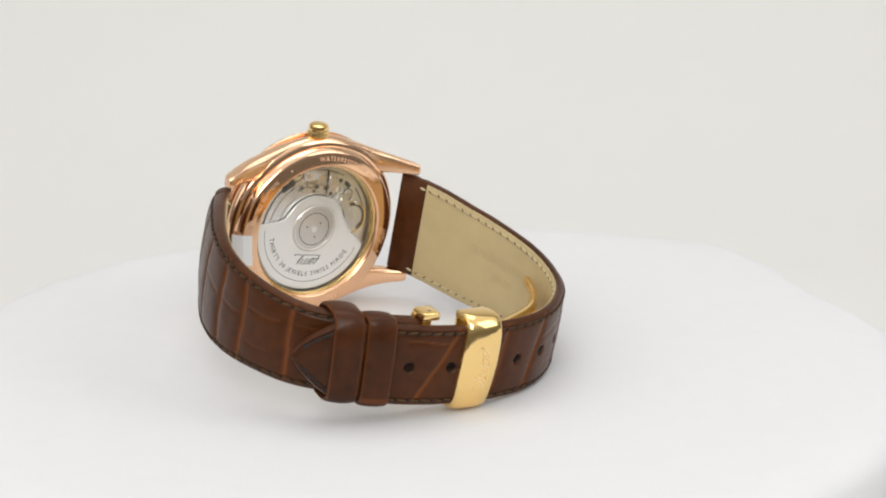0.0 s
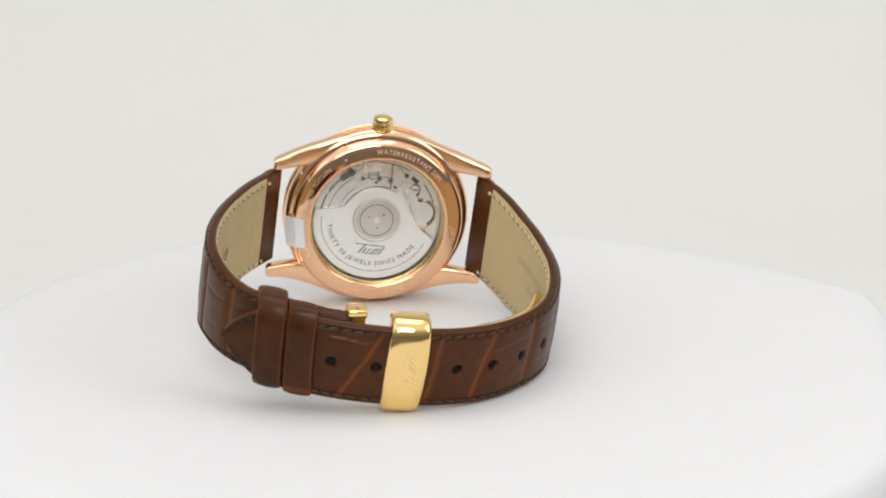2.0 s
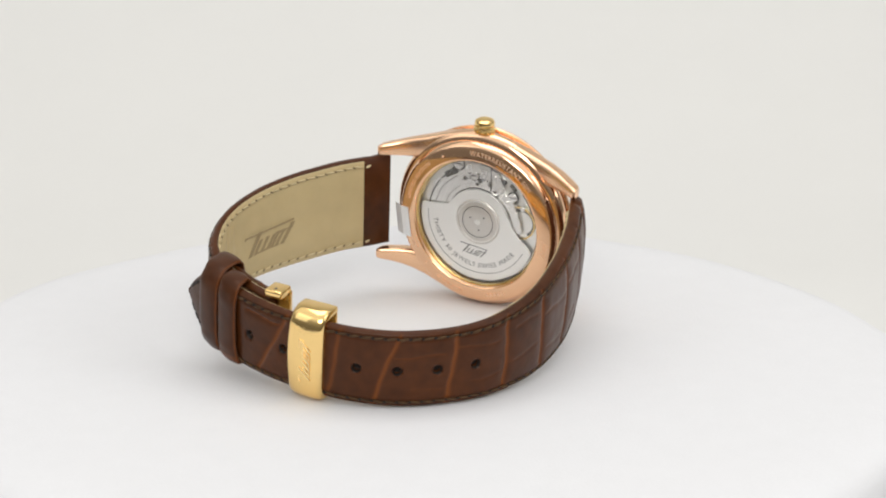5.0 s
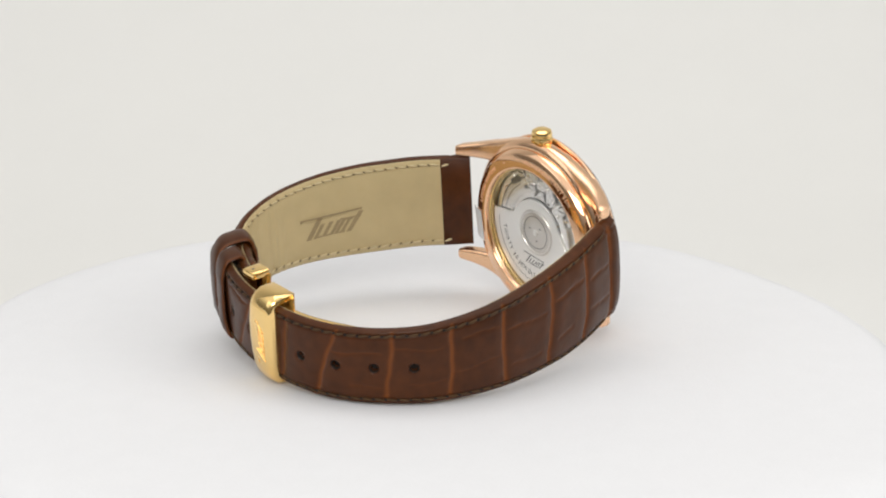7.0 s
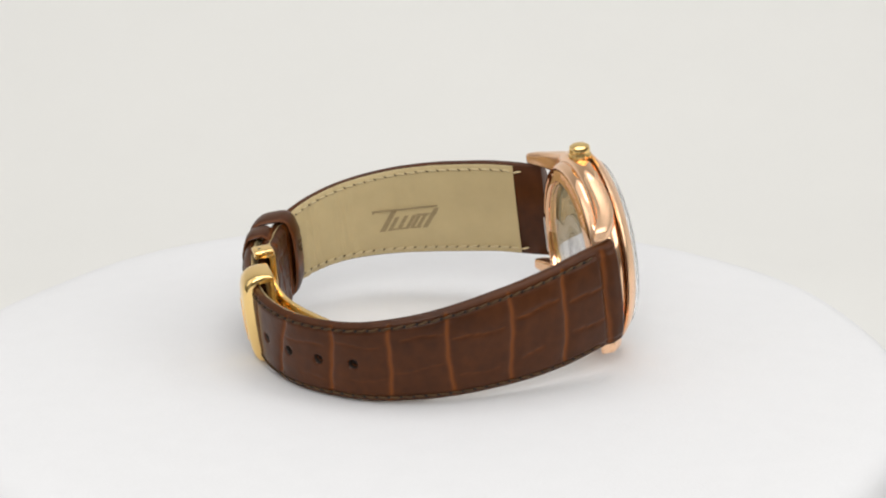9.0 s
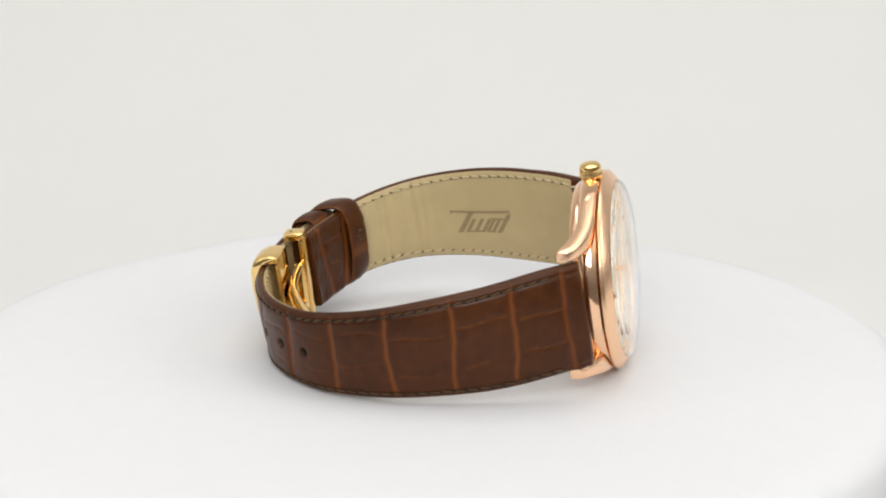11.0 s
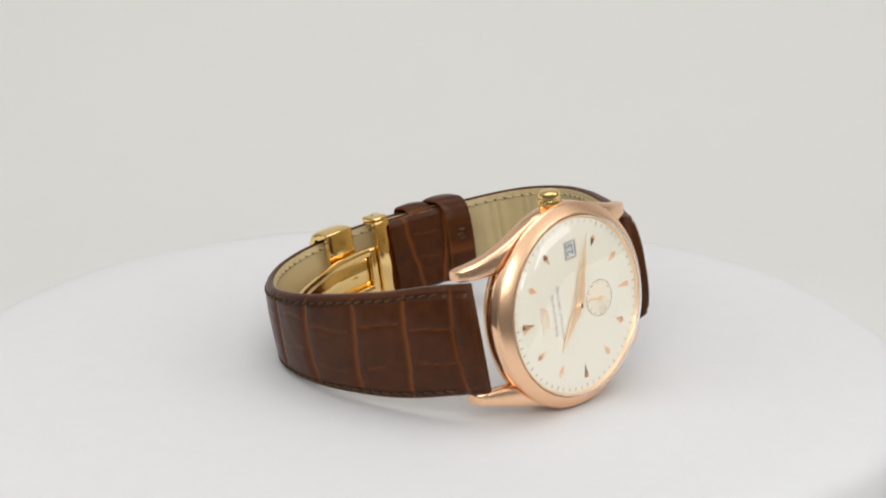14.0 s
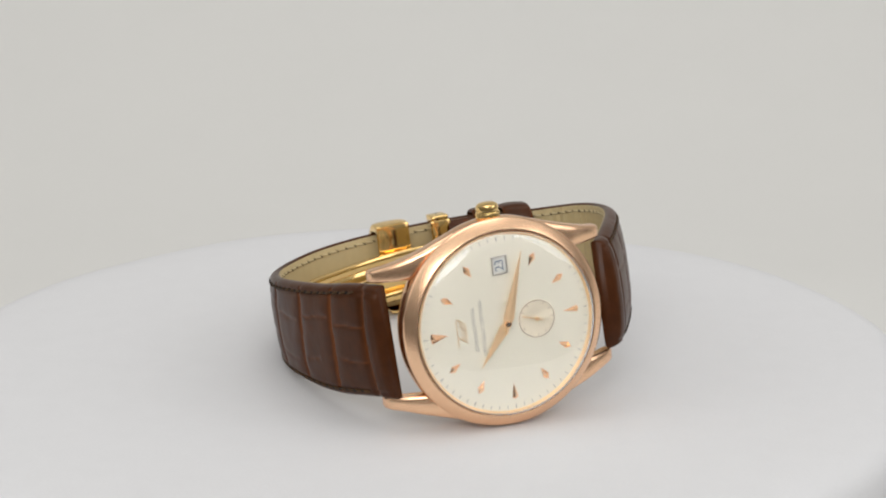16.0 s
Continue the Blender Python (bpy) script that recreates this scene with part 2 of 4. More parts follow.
def furrows(cross, along, seed):
    """Depth of the embossed furrows at (s, z). cross: (s at middle, lean, depth); along: (s0, s1, z, depth)."""
    def depth(s, z, wide=1.0):
        d = 0.0
        for k, (s0, lean, deep) in enumerate(cross):
            c = s0 + lean * z + 0.28 * math.sin(z * 0.33 + seed + k * 2.1) + 0.07 * math.sin(z * 1.3 + k)
            d = max(d, deep * math.exp(-((s - c) / (0.42 * wide)) ** 2))
        for k, (a, b, z0, deep) in enumerate(along):
            if a - 0.6 < s < b + 0.6:
                c = z0 + 0.25 * math.sin(s * 0.6 + k) + 0.05 * (s - a) * math.sin(k * 1.3)
                d = max(d, 0.75 * deep * math.exp(-((z - c) / (0.16 * wide)) ** 2) * smooth01((s - a) / 0.8 + 0.5) * smooth01((b - s) / 0.8 + 0.5))
        return d
    return depth


def fall(th, e, h):
    """How far the hide falls from its padded middle at a distance e from the edge."""
    return (0.42 + 0.55 * (th - 2.0)) * max(0.0, 1 - e / h) ** 2.9


def strap_body(run, depth, holes=()):
    """Outer hide with padded middle, sunken seam lines, furrows, holes and rounded edges."""
    s0, s1 = run.s[0], run.length
    bm = bmesh.new()
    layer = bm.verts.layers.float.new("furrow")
    ns, nz = int((s1 - s0) / 0.34), 58
    rows = []
    for i in range(ns + 1):
        s = s0 + (s1 - s0) * i / ns
        h, th = run.half(s), run.thick(s)
        ring = []
        for j in range(nz + 1):
            v = -1 + 2 * j / nz
            z = h * v
            e = h - abs(z)
            inward = 0.9 * max(0.0, 1 - e / 1.0) ** 2 + fall(th, e, h)
            inward += 0.30 * math.exp(-((e - 1.35) / 0.36) ** 2)
            end = s - s0 if run is short_run else s1 - s
            if end < 9:
                inward += 0.34 * math.exp(-((end - 4.4) / 0.5) ** 2) - 0.2 * math.exp(-((end - 2.4) / 1.2) ** 2) + 0.5 * max(0.0, 1 - end / 0.8) ** 2
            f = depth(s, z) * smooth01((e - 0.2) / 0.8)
            inward += 0.30 * f + 0.26 * depth(s, z, 3.6) * smooth01((e - 1.6) / 1.5)
            inward += 0.05 * noise.noise((s * 0.35, z * 0.35, 3.1)) + 0.018 * noise.noise((s * 1.6, z * 1.6, 9.0))
            for hs in holes:
                r = math.hypot(s - hs, z)
                if r < 1.25:
                    inward += 1.5 * smooth01((1.0 - r) / 0.25) + 0.12 * smooth01((1.25 - r) / 0.3)
                    f *= smooth01((r - 0.9) / 0.4)
            vert = bm.verts.new(run.place(s, inward, z))
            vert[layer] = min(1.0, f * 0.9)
            ring.append(vert)
        for z, inn in ((h * 1.0, th - 0.45), (h - 0.35, th), (-h + 0.35, th), (-h, th - 0.45)):
            ring.append(bm.verts.new(run.place(s, inn, z)))
        rows.append(ring)
    m = len(rows[0])
    for p, q in zip(rows, rows[1:]):
        for k in range(m):
            bm.faces.new((p[k], p[(k + 1) % m], q[(k + 1) % m], q[k]))
    bm.faces.new(rows[0]), bm.faces.new(rows[-1][::-1])
    return bm


def slab(run, s0, s1, inner, outer, inset, step=0.5):
    """A thin layer along the strap between two depths."""
    bm = bmesh.new()
    rows = []
    n = max(2, int((s1 - s0) / step))
    for i in range(n + 1):
        s = s0 + (s1 - s0) * i / n
        h, th = run.half(s) - inset, run.thick(s)
        wave = 0.06 * noise.noise((s * 0.5, 0, 5))
        if run is short_run:
            wave += 0.16 * math.sin(s * 2.1 + 1.5 * math.sin(s * 0.7)) * smooth01((s - 38) / 8) * smooth01((66 - s) / 6)
        rows.append([bm.verts.new(run.place(s, th + d + wave, z)) for z, d in ((h, outer), (h, inner - 0.15), (h - 0.25, inner), (h * 0.4, inner + 0.02), (-h * 0.4, inner + 0.02), (-h + 0.25, inner), (-h, inner - 0.15), (-h, outer))])
    for p, q in zip(rows, rows[1:]):
        for k in range(8):
            bm.faces.new((p[k], p[(k + 1) % 8], q[(k + 1) % 8], q[k]))
    bm.faces.new(rows[0]), bm.faces.new(rows[-1][::-1])
    return bm


def stitches(run, s0, s1, inset, inward, pitch=2.45, length=1.95, r=0.28, slant=0.16, sides=(1, -1), seed=1):
    """Short slanting lengths of thread along both edges."""
    bm = bmesh.new()
    g = random.Random(seed)
    s = s0
    while s + length < s1:
        for side in sides:
            pts = []
            for k in range(5):
                u = k / 4
                ss = s + length * u
                z = side * (run.half(ss) - inset) + (u - 0.5) * 2 * slant * side + g.uniform(-0.04, 0.04)
                lift = math.sin(u * math.pi) * 0.07 * (-1 if seed > 2 else 1)
                pts.append((ss, inward(ss) - lift if callable(inward) else inward - lift, z, r * (0.6 + 0.4 * math.sin(u * math.pi))))
            prev = None
            for ss, inn, z, rad in pts:
                ring = [bm.verts.new(run.place(ss, inn + rad * math.cos(q * math.tau / 6), z + rad * math.sin(q * math.tau / 6))) for q in range(6)]
                if prev:
                    for q in range(6):
                        bm.faces.new((prev[q], prev[(q + 1) % 6], ring[(q + 1) % 6], ring[q]))
                else:
                    bm.faces.new(ring)
                prev = ring
            bm.faces.new(prev[::-1])
        s += pitch
    return bm


# ---- turntable and backdrop ----
table = new("turntable")
tagged(table, "round turntable draped in plain white cloth, slowly turning", "turntable")


def rim(angle):
    """The cloth's uneven radius, with one pulled-out corner."""
    a = math.degrees(angle) % 360
    r = 0.1025 + 0.0012 * math.sin(2 * angle + 0.6) + 0.0008 * math.sin(5 * angle + 1.0) + 0.0004 * math.sin(11 * angle)
    d = a - 49
    return r + 0.0105 * max(0.0, 1 - abs(d) / (22 if d < 0 else 26)) ** 1.3


N = 360
bm = bmesh.new()
rings = []
for k, (u, z) in enumerate(((0.0, 0), (0.12, 0), (0.25, 0), (0.38, 0), (0.5, 0), (0.6, 0), (0.7, 0), (0.78, -0.00005), (0.85, -0.0001), (0.9, -0.0002), (0.94, -0.0006), (0.965, -0.0013), (0.985, -0.0027), (0.995, -0.0045), (1.0, -0.008), (1.004, -0.02), (1.01, -0.045), (1.02, -0.085))):
    ring = []
    for j in range(N if u else 1):
        t = j * math.tau / N
        r = 0.1025 * u if u < 0.8 else u * (0.1025 + (rim(t) - 0.1025) * smooth01((u - 0.8) / 0.15))
        x, y = r * math.cos(t), r * math.sin(t)
        fold = 0.0035 * max(0, -z - 0.006) / 0.08 * math.sin(14 * t + 2 * math.sin(3 * t))
        lift = 0.00035 * noise.noise((x * 22, y * 22, 1.7)) * smooth01((u - 0.62) / 0.3)
        ring.append(bm.verts.new((x * (1 + fold / 0.1), y * (1 + fold / 0.1), z + lift)))
    rings.append(ring)
for p, q in zip(rings, rings[1:]):
    for k in range(N):
        bm.faces.new(list(dict.fromkeys((p[k % len(p)], p[(k + 1) % len(p)], q[(k + 1) % N], q[k]))))
part("cloth_cover", bm, CLOTH, table, "smooth white cloth cover with softly rounded rim", sharp=80)
bm = bmesh.new()
bmesh.ops.create_cone(bm, cap_ends=True, segments=96, radius1=0.099, radius2=0.0985, depth=0.010)
part("platter", bm, CLOTH, table, matrix=Matrix.Translation((0, 0, -0.0085)))
bm = bmesh.new()
bmesh.ops.create_cone(bm, cap_ends=True, segments=64, radius1=0.06, radius2=0.05, depth=0.077)
part("base", bm, CLOTH, table, matrix=Matrix.Translation((0, 0, -0.0515)))

# a sheet of paper that sweeps up from the table into the backdrop
bm = bmesh.new()
prof = [(-0.22, -0.09), (0.35, -0.09)] + [(0.35 + 0.35 * math.sin(a * math.pi / 24), 0.26 - 0.35 * math.cos(a * math.pi / 24)) for a in range(1, 13)] + [(0.7, 1.5)]
vs = [[bm.verts.new((x, y, z)) for x in (-1.8, 1.8)] for y, z in prof]
under_side = [[bm.verts.new((x, y + 0.004, z - 0.004)) for x in (-1.8, 1.8)] for y, z in prof]
for p, q in zip(vs, vs[1:]):
    bm.faces.new((p[0], p[1], q[1], q[0]))
for p, q in zip(under_side, under_side[1:]):
    bm.faces.new((p[1], p[0], q[0], q[1]))
tagged(part("backdrop", bm, WALL, None), "pale grey seamless paper backdrop curving up from the table", "backdrop", kind="structure")

bm = box(-3, 3, -3.5, 1.0, -0.82, -0.8)
tagged(part("floor", bm, FLOOR, None), "plain grey studio floor", "floor", kind="structure")
bm = box(-1.8, 1.8, -0.215, 0.695, -0.80, -0.098)
tagged(part("plinth", bm, WALL, None), "pale studio plinth under the paper sweep", "plinth", kind="structure")

# ---- watch ----
watch = new("wristwatch")
tagged(watch, "rose gold wristwatch with brown crocodile strap, lying on its side", "watch")

# case and lugs
case = wpart("case", lathe([(17.7, -3.3), (18.7, -3.25), (19.5, -2.8), (19.95, -2.0), (20.0, -1.2), (19.75, -0.2), (19.3, 0.55), (18.7, 0.75), (17.2, 0.8), (17.2, -3.3)], 180), ROSE, watch, "polished rose gold case band")
wpart("bezel", lathe([(18.8, 0.78), (19.85, 0.88), (20.05, 1.15), (20.0, 1.5), (19.65, 1.85), (18.2, 3.1), (18.0, 3.2), (17.75, 3.15), (17.67, 3.0), (17.67, 1.0)], 180), BRUSHED, watch, "satin rose gold bezel")


def lug(sx, sz):
    """A curved tapering horn from the case's flank down to the strap's end."""
    stations = [(6.0, 17.2, 18.9, 0.5, -2.7), (9.5, 14.5, 17.8, 0.6, -2.8), (13, 11.4, 16.5, 0.5, -2.95), (16.0, 11.05, 15.5, 0.1, -3.3), (18.5, 11.05, 14.7, -0.7, -4.1), (20.5, 11.05, 14.1, -1.7, -5.1), (22.0, 11.05, 13.75, -2.7, -6.0), (22.9, 11.1, 13.5, -3.4, -6.4), (23.35, 11.3, 13.2, -4.1, -6.2)]
    bm = bmesh.new()
    prev = None
    for x, zi, zo, yt, yb in stations:
        ring = []
        for k in range(20):
            c, q = math.cos(k * math.tau / 20), math.sin(k * math.tau / 20)
            z = (zi + zo) / 2 + (zo - zi) / 2 * math.copysign(abs(c) ** 0.48, c)
            y = (yt + yb) / 2 + (yt - yb) / 2 * math.copysign(abs(q) ** 0.48, q)
            ring.append(bm.verts.new((sx * x, y, sz * z)))
        if prev:
            for k in range(20):
                bm.faces.new((prev[k], prev[(k + 1) % 20], ring[(k + 1) % 20], ring[k]))
        else:
            bm.faces.new(ring)
        prev = ring
    bm.faces.new(prev[::-1])
    return bm


for sx in (1, -1):
    for sz in (1, -1):
        wpart("lug", lug(sx, sz), BRUSHED, case, sharp=40)
    bm = lathe([(0, -10.3), (0.6, -10.3), (0.6, 10.3), (0, 10.3)], 16, False)
    bmesh.ops.transform(bm, matrix=pose(23.0 if sx > 0 else -23.4, -3.9, 0, 90), verts=bm.verts)
    wpart("spring_bar", bm, STEEL, case)

# crown with fluted skirt and domed head
bm = bmesh.new()
prof = [(1.3, 19.2, 0), (1.3, 19.9, 0), (2.1, 19.95, .1), (2.28, 20.1, .14), (2.3, 21.0, .14), (2.2, 21.15, .05), (2.12, 21.4, 0), (2.15, 21.6, 0), (2.2, 21.9, 0), (2.02, 22.5, 0), (1.5, 22.85, 0), (0.8, 23.0, 0)]
rings = [[bm.verts.new((-0.4 + (r - (g if k % 4 < 2 else 0)) * math.cos(k * math.tau / 96), -1.15 + (r - (g if k % 4 < 2 else 0)) * math.sin(k * math.tau / 96), z - 0.25)) for k in range(96)] for r, z, g in prof]
for p, q in zip(rings, rings[1:]):
    for k in range(96):
        bm.faces.new((p[k], p[(k + 1) % 96], q[(k + 1) % 96], q[k]))
bm.faces.new(rings[-1])
wpart("crown", bm, GOLD, watch, "yellow gold crown with fluted skirt")

# dial
dial = wpart("dial", lathe([(0, 2.75), (10, 2.75), (14.5, 2.72), (16.4, 2.6), (17.6, 2.35), (17.6, 1.9), (0, 1.9)], 128, False), DIAL, watch, "opaline silver dial with applied rose gold markers")


def facet_marker(length, w_out, w_in, peak, height, steep=1.0):
    """A raised faceted marker lying along x, its wide end at +x; peak: where it is widest."""
    bm = bmesh.new()
    tip, tail = bm.verts.new((-length / 2, 0, 0)), bm.verts.new((length / 2, 0, 0))
    left, right = bm.verts.new((peak, 0, w_out / 2)), bm.verts.new((peak, 0, -w_out / 2))
    top = bm.verts.new((peak * 0.8, height, 0))
    for f in ((tip, left, top), (left, tail, top), (tail, right, top), (right, tip, top), (tip, right, tail, left)):
        bm.faces.new(f)
    return bm


for hour in range(12):
    if hour == 3:
        continue
    if hour == 0:
        bm, rad = facet_marker(3.5, 2.0, 0, 1.5, 0.6), 13.5
    elif hour in (6, 9):
        bm, rad = facet_marker(3.2, 1.25, 0, 1.3, 0.55), 13.2
    else:
        bm, rad = facet_marker(2.8, 1.35, 0, 0.4, 0.5), 12.9
    t = radians(30 * hour)
    bmesh.ops.transform(bm, matrix=Matrix.Translation((rad * math.cos(t), 2.74, rad * math.sin(t))) @ Matrix.Rotation(-t, 4, "Y"), verts=bm.verts)
    wpart("hour_marker", bm, ROSE, dial, smooth=False)

ticks = []
for k in range(60):
    t = radians(6 * k)
    w, r0 = (0.055, 15.95) if k % 5 else (0.085, 15.85)
    b = box(r0, 16.6, 2.50, 2.70, -w, w)
    bmesh.ops.transform(b, matrix=Matrix.Rotation(-t, 4, "Y"), verts=b.verts)
    ticks.append(b)
tagged(wpart("minute_track", merged(*ticks), PRINT, dial, smooth=False), kind="stuff")


def on_dial(cx, cz, y):
    return lambda x, yy, zz: Vector((cx + yy, y + zz, cz + x))


wpart("maker_mark", placed(script_mark(5.2, 1.9), on_dial(9.0, 0.0, 2.80)), HANDGOLD, dial, "applied slanted rose gold mark", smooth=False)
wpart("lettering", placed(lettering("CHRONOMETER", 1.05, 1.12), on_dial(6.35, 0, 2.76)), PRINT, dial, smooth=False)
wpart("lettering", placed(lettering("OFFICIALLY CERTIFIED", 1.0, 1.08), on_dial(4.75, 0, 2.76)), PRINT, dial, smooth=False)

# date window: a raised frame with a sunken white disc, shade put into its grey
frame_bms = [box(-1.55, -1.2, 2.7, 3.0, 9.5, 13.1, 0.08), box(1.2, 1.55, 2.7, 3.0, 9.5, 13.1, 0.08), box(-1.2, 1.2, 2.7, 3.0, 9.5, 9.9, 0.08), box(-1.2, 1.2, 2.7, 3.0, 12.7, 13.1, 0.08)]
date_window = wpart("date_window", merged(*frame_bms), BEARING, dial, "bevelled silver frame round the date")
wpart("date_disc", box(-1.2, 1.2, 2.6, 2.77, 9.9, 12.7), DATEWHITE, date_window, smooth=False)
wpart("date_numeral", placed(lettering("23", 2.45, 0.92), on_dial(0.0, 11.3, 2.80)), BLUEPRINT, date_window, smooth=False)

# small seconds
SX, SZ = -6.15, -0.35
PIVOT0 = Matrix.LocRotScale(WM @ Vector((SX, 0, SZ)), Matrix((AX, AN, AU)).transposed().to_quaternion(), None)
sub = lathe([(0, 2.78), (3.45, 2.78), (3.55, 2.82), (3.7, 2.82), (3.75, 2.74)], 96, False)
subdial = part("small_seconds_dial", sub, GRAINED, dial, "recessed circular-grained small seconds dial", True, Matrix.Diagonal((0.001, 0.001, 0.001, 1)))
subdial.matrix_basis = PIVOT0
b = lathe([(3.5, 2.83), (3.62, 2.83), (3.62, 2.80), (3.5, 2.80)], 96)
part("rim_line", b, SUBLINE, subdial, matrix=Matrix.Diagonal((0.001, 0.001, 0.001, 1)))
ticks = []
for k in range(12):
    b = box(2.85, 3.4, 2.775, 2.80, -0.05, 0.05)
    bmesh.ops.transform(b, matrix=Matrix.Rotation(-radians(30 * k), 4, "Y"), verts=b.verts)
    ticks.append(b)
tagged(part("seconds_track", merged(*ticks), SUBLINE, subdial, "", False, Matrix.Diagonal((0.001, 0.001, 0.001, 1))), kind="stuff")


def dauphine(length, tail, width, y, hub):
    """A faceted tapering hand along +x with a ridge down its middle."""
    bm = bmesh.new()
    pts = {"tip": (length, 0, 0), "l": (hub, 0, width / 2), "r": (hub, 0, -width / 2), "end": (-tail, 0, 0)}
    v = {k: bm.verts.new((p[0], y, p[2])) for k, p in pts.items()}
    w = {k: bm.verts.new((p[0], y - 0.12, p[2])) for k, p in pts.items()}
    ridge0, ridge1 = bm.verts.new((length * 0.97, y + 0.03, 0)), bm.verts.new((-tail * 0.7, y + 0.22, 0))
    for f in ((v["tip"], v["l"], ridge0), (v["l"], ridge1, ridge0), (v["tip"], ridge0, v["r"]), (ridge0, ridge1, v["r"]), (v["l"], v["end"], ridge1), (v["end"], v["r"], ridge1)):
        bm.faces.new(f)
    order = ("tip", "r", "end", "l")
    for a, c in zip(order, order[1:] + order[:1]):
        bm.faces.new((v[a], v[c], w[c], w[a]))
    bm.faces.new([w[k] for k in order])
    return bm


for name, angle, L, T, W, y in (("hour_hand", 10.3 * 30, 9.6, 2.0, 2.1, 3.3), ("minute_hand", 18.0 * 6, 14.0, 2.2, 2.1, 3.55)):
    bm = dauphine(L, T, W, y, 1.2)
    bmesh.ops.transform(bm, matrix=Matrix.Rotation(-radians(angle), 4, "Y"), verts=bm.verts)
    wpart(name, bm, HANDGOLD, watch, smooth=False)
wpart("hand_pivot", lathe([(0.62, 2.7), (0.62, 3.95), (0.5, 4.08), (0.28, 4.1), (0.25, 3.95), (0, 3.95)], 32, False), ROSE, watch, "rose gold hand pivot with a dark centre")
wpart("pivot_centre", disc(0, 0, 0.3, 3.9, 4.03, 20), SHADOWMETAL, watch, "dark centre of the hand pivot")

# seconds hand: built about its own pivot, turning on the dial
bm = merged(box(-1.3, 3.0, -0.05, 0.05, -0.10, 0.10), lathe([(0, -0.1), (0.42, -0.1), (0.42, 0.16), (0, 0.2)], 24, False))
seconds = part("seconds_hand", bm, HANDGOLD, watch, "small rose gold seconds hand", smooth=False, matrix=Matrix.Diagonal((0.001, 0.001, 0.001, 1)))
PIVOT = Matrix.LocRotScale(WM @ Vector((SX, 3.05, SZ)), Matrix((AX, AN, AU)).transposed().to_quaternion(), None)

wpart("flange", lathe([(16.95, 2.52), (17.3, 3.1), (17.38, 3.1), (17.38, 2.36), (16.95, 2.36)], 128), HANDGOLD, dial, "bright bevelled inner ring")

# domed crystal
dome = [(17.64, 2.6), (17.64, 3.4), (17.5, 3.85), (17.0, 4.25), (15.2, 4.75), (11, 5.25), (6, 5.55), (2, 5.66), (0, 5.67)]
under = [(0, 5.42), (2, 5.41), (6, 5.3), (11, 5.0), (15.15, 4.5), (16.85, 4.02), (17.25, 3.7), (17.4, 3.35), (17.4, 2.6)]
ob = wpart("crystal", lathe(dome + under, 128, True), GLASS, watch, "clear domed crystal", sharp=60)
ob.visible_shadow = False

# the back's parts sit a trace lower than the dial's
def bpart(name, bm, mat, parent, label="", smooth=True):
    return part(name, bm, mat, parent, label, smooth, WM @ Matrix.Translation((0, 0, -0.4)))


# case back: screwed ring, window and movement
back = bpart("case_back", lathe([(14.5, -3.0), (14.5, -4.5), (14.57, -5.1), (14.72, -5.32), (14.95, -5.4), (15.15, -5.38), (17.55, -4.92), (17.8, -4.8), (18.0, -4.62), (18.5, -3.9), (18.55, -3.7), (18.55, -3.0)], 180), ROSE, watch, "polished rose gold case back with a round window")
bpart("window_ring", lathe([(14.48, -3.0), (14.48, -4.35), (14.15, -4.2), (13.95, -3.0)], 128), BRASS, back)
ob = bpart("display_window", lathe([(0, -4.25), (14.4, -4.25), (14.4, -3.85), (0, -3.85)], 96, False), GLASS, back)
ob.visible_shadow = False


def around(r, mid, y, outward=True, slope=0.0):
    """Bends flat letters round the back: tops outward (clockwise) or inward."""
    if outward:
        return lambda x, yy, zz: Vector(((r + yy) * math.cos(radians(mid) - x / r), y - zz + slope * yy, (r + yy) * math.sin(radians(mid) - x / r)))
    return lambda x, yy, zz: Vector(((r - yy) * math.cos(radians(mid) + x / r), y - zz - slope * yy, (r - yy) * math.sin(radians(mid) + x / r)))


def back_y(r):
    return -5.40 + 0.192 * (r - 15.15)


bpart("engraving", placed(lettering("WATERRESISTANT 50M", 1.4, 1.12), around(16.3, 68, back_y(16.3) - 0.01, True, 0.192)), ENGRAVE, back, smooth=False)
bpart("engraving", placed(lettering("LIMITED EDITION", 1.25, 1.1), around(16.3, 152, back_y(16.3) - 0.01, True, 0.192)), ENGRAVE, back, smooth=False)
bpart("engraving", placed(lettering("18KT GOLD", 1.2, 1.1), around(16.3, 250, back_y(16.3) - 0.01, True, 0.192)), ENGRAVE, back, smooth=False)
bars = [placed(box(-2.0 + k * 0.95, -1.35 + k * 0.95, -0.45, 0.45, -0.03, 0.03), around(16.3, mid, back_y(16.3) - 0.01, True, 0.192)) for mid in (205, 290) for k in range(5)]
bpart("engraved_bars", merged(*bars), ENGRAVE, back, smooth=False)
bpart("engraved_mark", placed(script_mark(4.2, 1.7), around(16.3, -8, back_y(16.3) - 0.01, False, 0.192)), ENGRAVE, back, smooth=False)
for a in (120, 225):
    bpart("engraved_dot", disc(16.3 * math.cos(radians(a)), 16.3 * math.sin(radians(a)), 0.24, back_y(16.3) - 0.03, back_y(16.3) + 0.2, 12), ENGRAVE, back)


def foil_at(x, y, z):
    """Lies on the flat ring and folds down over its edge."""
    r = 17.75 + x
    return Vector((-r - 0.13 * y, (back_y(r) if r < 17.7 else back_y(17.7) + 0.62 * (r - 17.7)) - 0.05 + z, -2.95 + y))


foil = merged(*[box(-2.1 + 0.5 * k, -1.6 + 0.5 * k, -3.4, 3.4, -0.02, 0.02) for k in range(8)])
